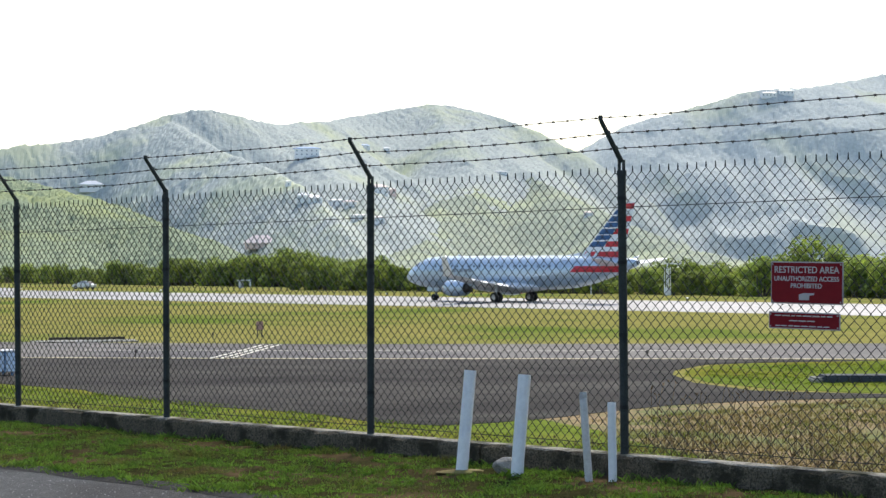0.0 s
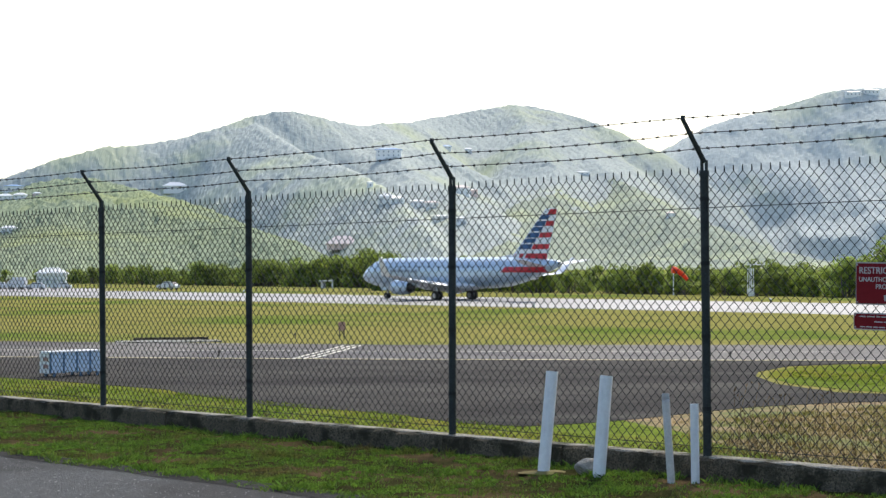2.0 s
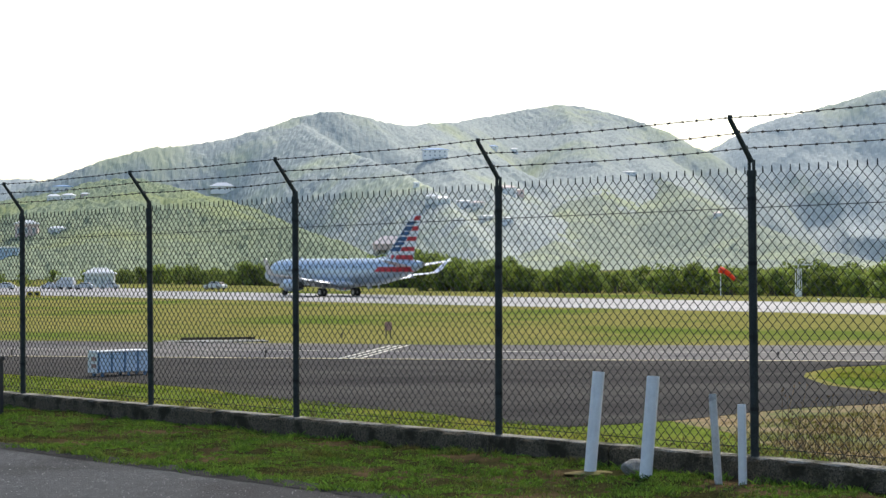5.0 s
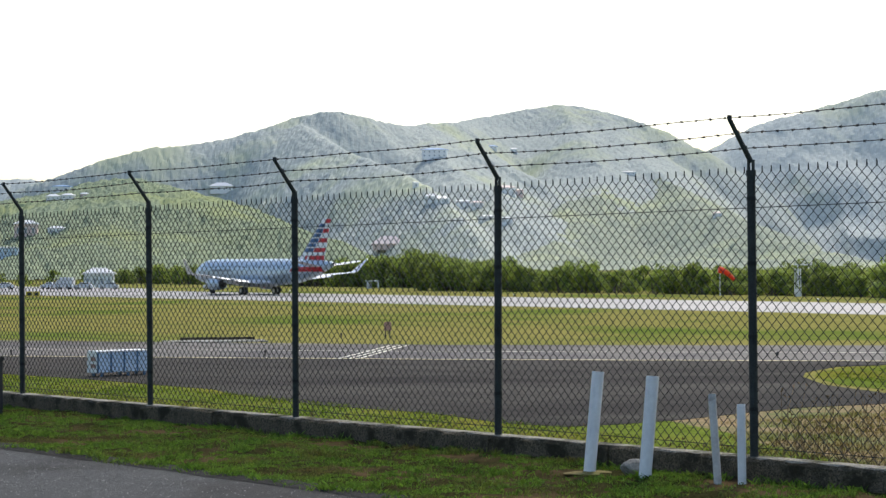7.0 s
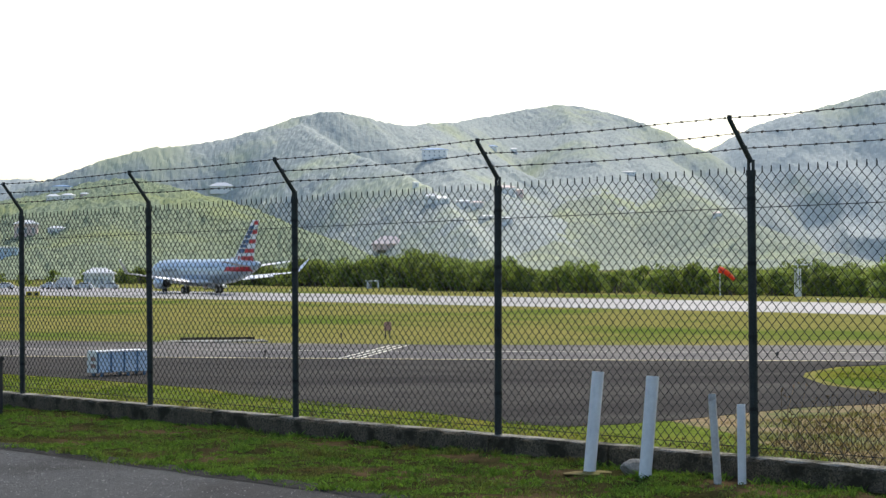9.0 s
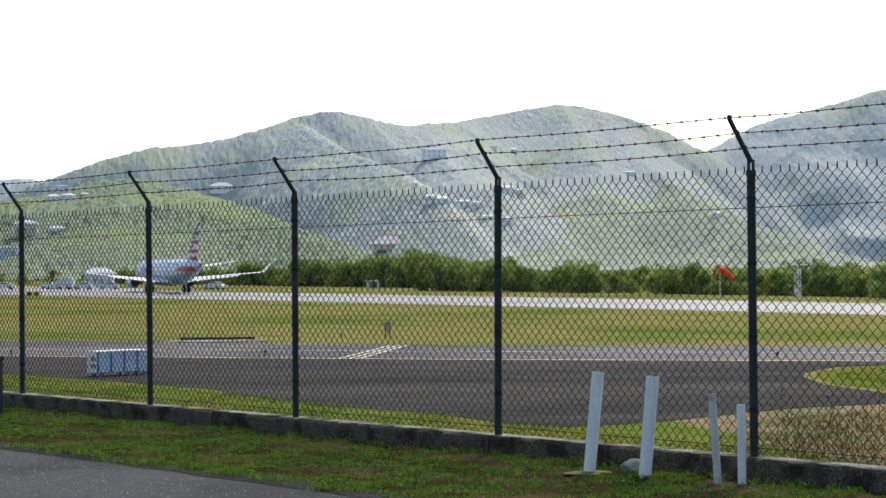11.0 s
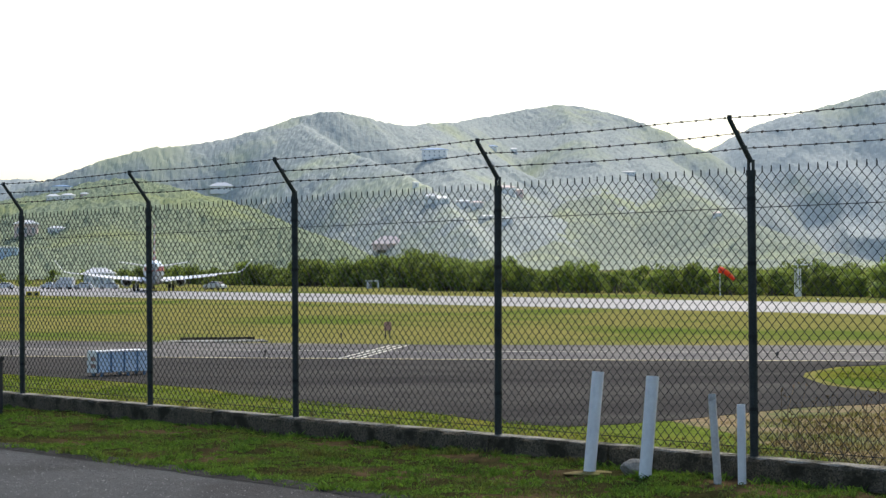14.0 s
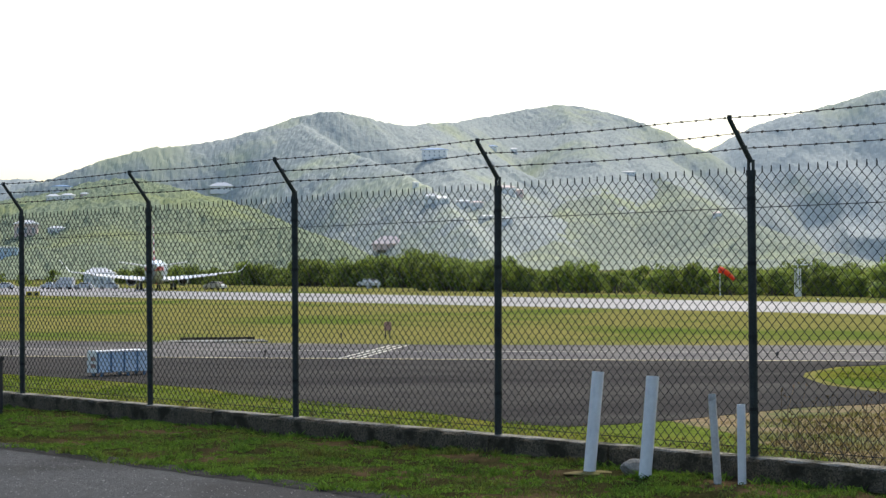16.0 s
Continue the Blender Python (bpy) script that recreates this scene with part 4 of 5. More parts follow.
def make_lots():
    """Grass strip and bare ground between the bank and the apron, seen through the fence."""
    z = FIELD + 0.002
    sheet("grass_strip", [(-75, 98), (-16.7, 71.4), (-12.8, 67.8), (-7.5, 62.1), (-6.9, 60.3), (-3.7, 55.1), (-1.3, 53), (0, 51.5), (1.5, 48.8), (3.05, 47.6), (4.5, 48.3), (6.1, 49.5), (7.7, 51.1), (8.6, 46), (9.2, 38), (8.6, 32), (-1, 34), (-18, 50), (-80, 86)],
          z, NEAR_GRASS, "bright green mown grass strip beside the apron", "grass", 0.006)
    sheet("bare_ground", [(7.6, 51.0), (8.6, 52.1), (10.2, 53.6), (12.9, 55), (17, 55.9), (60, 51.9), (60, 26), (9, 31), (8.4, 34), (8.3, 38), (7.9, 41), (7.1, 43.5), (6.9, 46), (6.2, 48.2), (5.9, 49.3)],
          z + 0.002, BARE, "bare tan ground with thin dry grass", "ground", 0.006)
    sheet("grass_island", [(14.6, 60.2), (13.3, 63.6), (13.3, 67.8), (13.9, 70.4), (15.7, 73.9), (17.9, 75.2), (23.5, 76.2), (60, 71), (60, 56), (17, 58)], z + 0.004, NEAR_GRASS, "rounded green grass island between taxiways", "grass", 0.01)
    # dark covered channel in the island and another beyond the taxiway
    drain = thing("drain_cover", pose(19.6, 63.2, FIELD, 0, 0, -4), "long dark drain cover with a pale end on the grass island", "drain")
    bm = bmesh.new()
    box(bm, (0, 0, 0.13), (5.0, 1.1, 0.26), bevel=0.06)
    part("cover", bm, SLAB_DARK, drain)
    bm = bmesh.new()
    box(bm, (-2.65, 0, 0.09), (0.35, 1.1, 0.18), bevel=0.06)
    part("end_block", bm, CONCRETE, drain)
    bm = bmesh.new()
    box(bm, (6.5, 0.0, 0.1), (8.0, 1.0, 0.2), bevel=0.05)
    part("slab", bm, CONCRETE, drain)
    drain = thing("culvert", pose(-12.3, 101.0, FIELD, 0, 0, 13), "low dark culvert wall with a pale concrete lip", "culvert")
    bm = bmesh.new()
    box(bm, (0.3, 0.5, 0.09), (4.0, 0.35, 0.18), bevel=0.04)
    part("wall", bm, KERB, drain)
    bm = bmesh.new()
    box(bm, (0, -1.1, 0.03), (5.4, 2.4, 0.06), bevel=0.02)
    part("lip", bm, CONCRETE, drain)


def pipe_mesh(h, r, broken, mat):
    bm = bmesh.new()
    rings = []
    seg = 20
    rnd = random.Random(int(h * 1000))
    for rad in (r, r * 0.88):
        for z in ((-0.1, h) if rad == r else (h, h - 0.25)):
            rings.append([Vector((rad * math.cos(6.2832 * i / seg), rad * math.sin(6.2832 * i / seg),
                                  z - (0.05 * (math.cos(6.2832 * i / seg + 0.4) > -0.2) * rnd.uniform(0.6, 1.2) if broken and z == h else 0))) for i in range(seg)])
    loft(bm, rings, cap=False)
    return finish(bm, "pipe", mat, True)


def make_pipes():
    for x, y, h, r, lx, ly, mat, broken, lab in (
            (0.930, 12.09, 0.655, 0.039, 0.062, 0.03, PVC, False, "white plastic pipe standing upright in the verge"),
            (1.254, 11.80, 0.638, 0.040, 0.055, 0.03, PVC, False, "white plastic pipe standing upright in the verge"),
            (1.668, 11.52, 0.54, 0.024, -0.035, 0.0, PVC_GREY, True, "thin grey plastic pipe with a broken top"),
            (1.800, 11.42, 0.48, 0.026, -0.005, 0.0, PVC, False, "short thin white plastic pipe in the verge")):
        m = Matrix.Translation((x, y, verge_height(x, y))) @ Vector((lx, ly, h)).to_track_quat("Z", "Y").to_matrix().to_4x4()
        ob = tagged(new("pipe", pipe_mesh(h, r, broken, mat)), lab, "pipe", "pipes in the verge")
        ob.matrix_world = m
    bm = bmesh.new()
    bmesh.ops.create_icosphere(bm, subdivisions=3, radius=1)
    for v in bm.verts:
        v.co *= 1 + 0.25 * noise.noise(v.co * 1.3) + 0.08 * noise.noise(v.co * 5)
    bmesh.ops.transform(bm, matrix=Matrix.Diagonal((0.10, 0.08, 0.06, 1)), verts=bm.verts)
    ob = tagged(part("stone", bm, STONE), "rough grey stone lying against the kerb", "stone")
    ob.location = (1.225, 11.98, verge_height(1.225, 11.98) + 0.045)
    bm = bmesh.new()
    bmesh.ops.create_icosphere(bm, subdivisions=3, radius=1)
    for v in bm.verts:
        v.co *= 1 + 0.2 * noise.noise(v.co * 1.7 + Vector((3, 1, 0)))
    bmesh.ops.transform(bm, matrix=Matrix.Diagonal((0.17, 0.10, 0.014, 1)), verts=bm.verts)
    ob = tagged(part("footing", bm, BARE), "crumbling concrete footing round a white pipe", "footing")
    ob.location = (0.92, 12.08, turf_height(0.92, 12.08) - 0.004)
    ob.rotation_euler = (0, 0, radians(25))


def letters(body, size, mat, parent, at, name="lettering"):
    cu = bpy.data.curves.new(name, "FONT")
    cu.body, cu.size, cu.align_x, cu.align_y, cu.extrude = body, size, "CENTER", "CENTER", 0.0008
    cu.offset = 0.0006
    tmp = bpy.data.objects.new("tmp", cu)
    scene.collection.objects.link(tmp)
    me = bpy.data.meshes.new_from_object(tmp.evaluated_get(bpy.context.evaluated_depsgraph_get()))
    bpy.data.objects.remove(tmp)
    me.materials.clear()
    me.materials.append(mat)
    ob = part(name, me, None, parent)
    ob.matrix_local = Matrix.Translation(at) @ pose(0, 0, 0, 90, 0, 0)
    return ob


def make_signs():
    turn = Matrix.Rotation(math.atan2(ALONG.y, ALONG.x), 4, "Z")
    # plates hang on the road side of the wire; local x along the fence, y inward
    for name, s, z, w, h, lab in (("warning_sign", 4.582, 1.068, 0.495, 0.243, "dark red warning sign with white capital lettering on the fence"),
                                  ("notice_sign", 4.574, 0.851, 0.490, 0.098, "narrow dark red notice sign below the warning sign")):
        sign = thing(name, Matrix.Translation(fence_at(s, -0.016, 0.16 + z)) @ turn @ pose(0, 0, 0, 0, 0.6, 0), lab, "sign", "signs on the fence")
        bm = bmesh.new()
        box(bm, (0, 0, 0), (w, 0.004, h), bevel=0.0015)
        plate = part("plate", bm, SIGN_EDGE, sign, "pale grey edged sign plate")
        bm = bmesh.new()
        box(bm, (0, -0.0035, 0), (w - 0.014, 0.003, h - 0.014), bevel=0.001)
        part("face", bm, SIGN_RED, sign, "dark red sign face")
        for cx in (-1, 1):
            for cz in (-1, 1):
                bm = bmesh.new()
                tube(bm, (cx * (w / 2 - 0.015), -0.002, cz * (h / 2 - 0.015)), (cx * (w / 2 - 0.015), -0.007, cz * (h / 2 - 0.015)), 0.005, seg=8)
                part("fixing", bm, SIGN_EDGE, sign)
        if name == "warning_sign":
            letters("RESTRICTED AREA", 0.0535, SIGN_WHITE, sign, (0, -0.006, 0.073))
            letters("UNAUTHORIZED ACCESS", 0.0385, SIGN_WHITE, sign, (0, -0.006, 0.022))
            letters("PROHIBITED", 0.0385, SIGN_WHITE, sign, (0, -0.006, -0.018))
            # pointing emblem as a plain shape
            bm = bmesh.new()
            f = bm.faces.new([bm.verts.new((x, -0.006, zz)) for x, zz in ((-0.05, -0.098), (-0.05, -0.066), (-0.015, -0.058), (0.055, -0.058), (0.055, -0.068), (0.022, -0.072), (0.02, -0.098))])
            part("emblem", bm, SIGN_EDGE, sign, "pale pointing emblem")
        else:
            for zz, ww in ((0.028, 0.40), (-0.001, 0.20), (-0.031, 0.39)):
                x0 = -ww / 2
                rnd = random.Random(int(ww * 100))
                while x0 < ww / 2 - 0.02:
                    l = min(rnd.uniform(0.025, 0.06), ww / 2 - x0)
                    bm = bmesh.new()
                    box(bm, (x0 + l / 2, -0.0058, zz), (l, 0.0012, 0.0065))
                    part("text_bar", bm, SIGN_WHITE, sign)
                    x0 += l + 0.009


def make_bin():
    x, y = -4.245, 17.75
    b = thing("post_box", pose(x, y, verge_height(x, y) - 0.01, 0, 0, -40), "black plastic bollard box with a grey panel on the verge", "bollard")
    bm = bmesh.new()
    box(bm, (0, 0, 0.26), (0.17, 0.17, 0.52), bevel=0.012)
    part("body", bm, BLACK_PLASTIC, b)
    bm = bmesh.new()
    box(bm, (0, 0, 0.545), (0.19, 0.19, 0.05), bevel=0.012)
    part("cap", bm, BLACK_PLASTIC, b)
    bm = bmesh.new()
    box(bm, (0.055, -0.087, 0.44), (0.03, 0.008, 0.14), bevel=0.003)
    part("panel", bm, SIGN_EDGE, b, "small grey panel")


def make_barrier():
    b = thing("trailer_box", pose(-12.0, 70.1, FIELD + 0.02, 0, 0, 40), "low pale blue panelled box on legs beside the apron", "container")
    L, D, H = 2.2, 0.7, 0.76
    for i in range(4):
        bm = bmesh.new()
        box(bm, (-L / 2 + (i + 0.5) * L / 4, -D / 2, 0.12 + H / 2), (L / 4 - 0.05, 0.05, H - 0.06), bevel=0.012)
        part("panel", bm, BLUE_PANEL, b, "pale blue panel")
    for i in range(5):
        bm = bmesh.new()
        box(bm, (-L / 2 + i * L / 4, -D / 2 - 0.015, 0.12 + H / 2), (0.06, 0.07, H), bevel=0.008)
        part("upright", bm, BLUE_DARK, b)
    bm = bmesh.new()
    box(bm, (0, 0.02, 0.12 + H / 2), (L - 0.02, D - 0.08, H - 0.04))
    part("body", bm, BLUE_PANEL, b)
    bm = bmesh.new()
    box(bm, (0, 0, 0.12 + H + 0.02), (L + 0.06, D + 0.08, 0.05), bevel=0.01)
    part("lid", bm, WALL_WHITE, b, "white top edge")
    bm = bmesh.new()
    box(bm, (-L / 2 - 0.02, 0, 0.12 + H / 2), (0.05, D, H), bevel=0.008)
    end = part("end_panel", bm, WALL_WHITE, b, "white end panel")
    for z in (0.38, 0.64):
        bm = bmesh.new()
        box(bm, (-L / 2 - 0.05, -0.1, z), (0.014, 0.35, 0.14))
        part("reflector", bm, MARK_ROSE, end, "red reflector")
    for x in (-0.9, 0.2, 0.9):
        for y in (-0.3, 0.3):
            bm = bmesh.new()
            box(bm, (x, y, 0.06), (0.09, 0.09, 0.14))
            part("leg", bm, BLUE_DARK, b)


def make_field_things():
    m = thing("marker_board", pose(-3.07, 104.6, FIELD, 0, 0, 5), "small faded red marker board on two dark legs in the grass", "marker")
    bm = bmesh.new()
    box(bm, (0, 0, 0.63), (0.40, 0.06, 0.48), bevel=0.02)
    part("board", bm, MARK_ROSE, m, "faded red board")
    for x in (-0.12, 0.12):
        bm = bmesh.new()
        box(bm, (x, 0, 0.22), (0.06, 0.05, 0.44))
        part("leg", bm, DARK_METAL, m)
    for x, y in ((-7.9, 84.0), (14.3, 81.0), (-19.4, 85.0), (-5.6, 104.0)):
        lt = thing("taxiway_light", pose(x, y, FIELD + 0.005) @ Matrix.Scale(0.8, 4), "small dark taxiway edge light", "light", "taxiway lights")
        bm = bmesh.new()
        tube(bm, (0, 0, 0), (0, 0, 0.2), 0.035, seg=10)
        part("stem", bm, DARK_METAL, lt)
        bm = bmesh.new()
        lathe(bm, [(0.2, 0.07), (0.3, 0.075), (0.36, 0.05), (0.38, 0.005)], 12, axis="Z")
        part("lens", bm, DARK_METAL, lt)
    for a in (-60, -15, 30, 75, 120, 165, 210):
        for n in (120.5, 154.6):
            x, y = runway_at(a, n)
            lt = thing("runway_light", pose(x, y, FIELD), "small pale runway edge light", "light", "runway lights")
            bm = bmesh.new()
            tube(bm, (0, 0, 0), (0, 0, 0.22), 0.06, seg=8)
            part("stem", bm, DARK_METAL, lt)
            bm = bmesh.new()
            lathe(bm, [(0.22, 0.12), (0.34, 0.12), (0.4, 0.02)], 10, axis="Z")
            part("lens", bm, WALL_WHITE, lt)
    sg = thing("taxi_sign", pose(-49.2, 227.0, FIELD, 0, 0, 12), "yellow and black taxiway direction sign in the grass", "sign")
    for i in range(2):
        bm = bmesh.new()
        box(bm, (-0.42 + i * 0.84, 0, 0.5), (0.8, 0.2, 0.6), bevel=0.03)
        part("face", bm, YELLOW_SIGN, sg, "yellow sign face")
        bm = bmesh.new()
        box(bm, (-0.42 + i * 0.84, -0.105, 0.5), (0.34, 0.012, 0.34))
        part("symbol_bar", bm, BLACK_PLASTIC, sg)
    for x in (-0.6, 0.6):
        bm = bmesh.new()
        box(bm, (x, 0, 0.12), (0.08, 0.08, 0.26))
        part("leg", bm, DARK_METAL, sg)
    # windsock
    ws = thing("windsock", pose(33.8, 231.0, FIELD) @ Matrix.Scale(0.92, 4), "orange-red windsock on a white pole, hanging half full", "windsock")
    bm = bmesh.new()
    tube(bm, (0, 0, 0), (0, 0, 3.55), 0.07, 0.05, seg=10)
    part("pole", bm, WALL_WHITE, ws)
    bm = bmesh.new()
    rings = []
    for i in range(9):
        t = i / 8
        c = Vector((-0.2 + 2.05 * t, 0, 3.42 - 0.1 * t - 1.25 * t * t))
        up = Vector((0.15 + 0.9 * t, 0, 1)).normalized()
        r = 0.46 - 0.22 * t
        rings.append([c + (up * math.cos(6.2832 * k / 14) + Vector((0, 1, 0)) * math.sin(6.2832 * k / 14)) * r * (1 + 0.06 * math.sin(5 * k + 9 * t)) for k in range(14)])
    loft(bm, rings, cap=False)
    part("sock", bm, SOCK_RED, ws, "orange-red cloth cone", True)
    bm = bmesh.new()
    bmesh.ops.create_circle(bm, segments=14, radius=0.47, matrix=Matrix.Translation((-0.22, 0, 3.42)) @ Matrix.Rotation(radians(90), 4, "Y"))
    ring = [v.co.copy() for v in bm.verts]
    bm.clear()
    for p, q in zip(ring, ring[1:] + ring[:1]):
        tube(bm, p, q, 0.025, seg=6)
    part("hoop", bm, BARE_METAL, ws)
    # approach light tower
    tw = thing("light_tower", pose(41.8, 223.0, FIELD, 0, 0, 20), "white lattice mast with a lamp bar beside the shrubs", "mast")
    for x in (-0.28, 0.28):
        for y in (-0.28, 0.28):
            bm = bmesh.new()
            tube(bm, (x, y, 0), (x * 0.8, y * 0.8, 3.3), 0.05, seg=6)
            part("leg", bm, WALL_WHITE, tw)
    for i in range(6):
        bm = bmesh.new()
        z, s = i * 0.55, 1 if i % 2 else -1
        tube(bm, (-0.27 * s, -0.28, z), (0.27 * s, -0.27, z + 0.55), 0.03, seg=5)
        part("brace", bm, WALL_WHITE, tw)
    bm = bmesh.new()
    box(bm, (0, 0, 0.45), (0.5, 0.4, 0.9), bevel=0.03)
    part("cabinet", bm, WALL_WHITE, tw)
    bm = bmesh.new()
    box(bm, (0.75, 0, 3.75), (2.4, 0.12, 0.12), bevel=0.02)
    part("lamp_bar", bm, WALL_WHITE, tw)
    bm = bmesh.new()
    box(bm, (0, 0, 3.5), (0.1, 0.1, 0.5))
    part("neck", bm, WALL_WHITE, tw)
    for x in (-0.3, 0.75, 1.8):
        bm = bmesh.new()
        lathe(bm, [(0, 0.06), (0.16, 0.14), (0.2, 0.02)], 8, axis="Z", centre=(x, 0, 3.8))
        part("lamp", bm, ROOF_WHITE, tw)
    # low shelter beside the perimeter track
    sh = thing("shelter", pose(-11.3, 303.0, FIELD, 0, 0, 8), "low shelter with a flat white roof at the runway edge", "shelter")
    bm = bmesh.new()
    box(bm, (0, 0, 1.2), (2.3, 1.4, 0.12), bevel=0.02)
    part("roof", bm, ROOF_WHITE, sh)
    for x in (-0.8, 0.9):
        for y in (-0.5, 0.5):
            bm = bmesh.new()
            box(bm, (x, y, 0.58), (0.12, 0.12, 1.16))
            part("post", bm, WALL_WHITE, sh)
    bm = bmesh.new()
    box(bm, (-0.55, 0, 0.45), (0.7, 0.9, 0.9), bevel=0.03)
    part("cabinet", bm, PVC_GREY, sh)


def make_car(name, m, label, length=4.2, truck=False):
    car = thing(name, m, label, "car" if not truck else "truck", "vehicles by the airfield")
    prof = [(-2.1, 0.35), (-2.12, 0.75), (-1.95, 0.95), (-1.5, 1.0), (-1.1, 1.42), (0.35, 1.46), (0.95, 1.02), (1.85, 0.88), (2.1, 0.65), (2.1, 0.35)]
    if truck:
        prof = [(-2.6, 0.5), (-2.6, 2.5), (0.9, 2.5), (0.95, 2.0), (1.5, 1.95), (2.0, 1.3), (2.5, 1.15), (2.55, 0.5)]
    k = length / (4.2 if not truck else 5.2)
    bm = bmesh.new()
    rings = []
    for y, s in ((-0.85, 0.93), (-0.80, 1.0), (0.80, 1.0), (0.85, 0.93)):
        rings.append([Vector((x * k, y * (0.9 if z > 1.1 and not truck else 1), 0.35 + (z - 0.35) * s)) for x, z in prof])
    loft(bm, rings)
    part("body", bm, CAR_WHITE, car, smooth=False)
    if not truck:
        for side in (1, -1):
            bm = bmesh.new()
            f = bm.faces.new([bm.verts.new((x * k, side * 0.80, z)) for x, z in ((-1.3, 1.03), (-1.0, 1.36), (0.3, 1.39), (0.75, 1.04))])
            bmesh.ops.solidify(bm, geom=[f], thickness=0.02)
            part("side_window", bm, DARK_GLASS, car)
        for p in (((0.40, 1.42), (0.92, 1.06)), ((-1.14, 1.40), (-1.48, 1.04))):
            bm = bmesh.new()
            d = 0.03 if p[0][0] > 0 else -0.03
            bm.faces.new([bm.verts.new((x * k + d, y, z + 0.02)) for x, z, y in ((p[0][0], p[0][1], -0.62), (p[0][0], p[0][1], 0.62), (p[1][0], p[1][1], 0.68), (p[1][0], p[1][1], -0.68))])
            part("windscreen", bm, DARK_GLASS, car)
    else:
        bm = bmesh.new()
        bm.faces.new([bm.verts.new((x * k + 0.03, y, z)) for x, z, y in ((1.52, 1.9, -0.65), (1.52, 1.9, 0.65), (1.98, 1.33, 0.7), (1.98, 1.33, -0.7))])
        part("windscreen", bm, DARK_GLASS, car)
    for x in (-1.3, 1.3):
        for side in (1, -1):
            bm = bmesh.new()
            lathe(bm, [(-0.1, 0.12), (-0.1, 0.33), (0.1, 0.33), (0.1, 0.12)], 16)
            bmesh.ops.transform(bm, matrix=Matrix.Translation((x * k, side * 0.8, 0.33)) @ Matrix.Rotation(radians(90), 4, "Z"), verts=bm.verts)
            wheel = part("wheel", bm, TYRE, car)
            bm = bmesh.new()
            tube(bm, (x * k, side * 0.86, 0.33), (x * k, side * 0.91, 0.33), 0.19, seg=12)
            part("rim", bm, BARE_METAL, wheel)
    return car


def make_vehicles():
    make_car("car", pose(-35.6, 295.0, FIELD, 0, 0, 150) @ Matrix.Scale(0.85, 4), "white hatchback parked beside the runway end")
    for x, y, r, nm, lab, tr in ((-60.5, 302, 170, "van", "white box van parked by the terminal road", True), (-63.5, 306, 150, "car", "white car parked by the terminal road", False),
                                 (-57.0, 300, 175, "car", "white car parked by the terminal road", False), (-53.2, 301, 185, "car", "white car parked by the terminal road", False),
                                 (-70.5, 304, 180, "car", "white car parked by the terminal road", False)):
        make_car(nm, pose(x, y, FIELD, 0, 0, r) @ Matrix.Scale(0.78, 4), lab, truck=tr)


def make_house(name, x, y, z, w, d, h, turn, wall, roof, label, floors=1, rise=0.28, wins=4):
    ho = thing(name, pose(x, y, z, 0, 0, turn), label, "house", "houses on the hills")
    bm = bmesh.new()
    box(bm, (0, 0, h / 2 - 1), (w, d, h + 2))
    part("wall", bm, wall, ho)
    bm = bmesh.new()
    o, t = 0.06 * w, rise * w
    lo = [Vector((sx * (w / 2 + o), sy * (d / 2 + o), h)) for sx, sy in ((-1, -1), (1, -1), (1, 1), (-1, 1))]
    mid = [v + Vector((0, 0, 0.25)) for v in lo]
    top = [Vector((sx * w * 0.22, sy * d * 0.06, h + t)) for sx, sy in ((-1, -1), (1, -1), (1, 1), (-1, 1))]
    loft(bm, [lo, mid, top])
    part("roof", bm, roof, ho)
    for fl in range(floors):
        for i in range(wins):
            wx = -w / 2 + (i + 0.5) * w / wins
            wz = (fl + 0.5) * h / floors
            bm = bmesh.new()
            box(bm, (wx, -d / 2 - 0.02, wz), (w / wins * 0.36, 0.12, h / floors * 0.46))
            win = part("window", bm, WALL_WHITE, ho)
            bm = bmesh.new()
            box(bm, (wx, -d / 2 - 0.06, wz), (w / wins * 0.27, 0.1, h / floors * 0.38))
            part("pane", bm, HAZED_GLASS, win)
    return ho


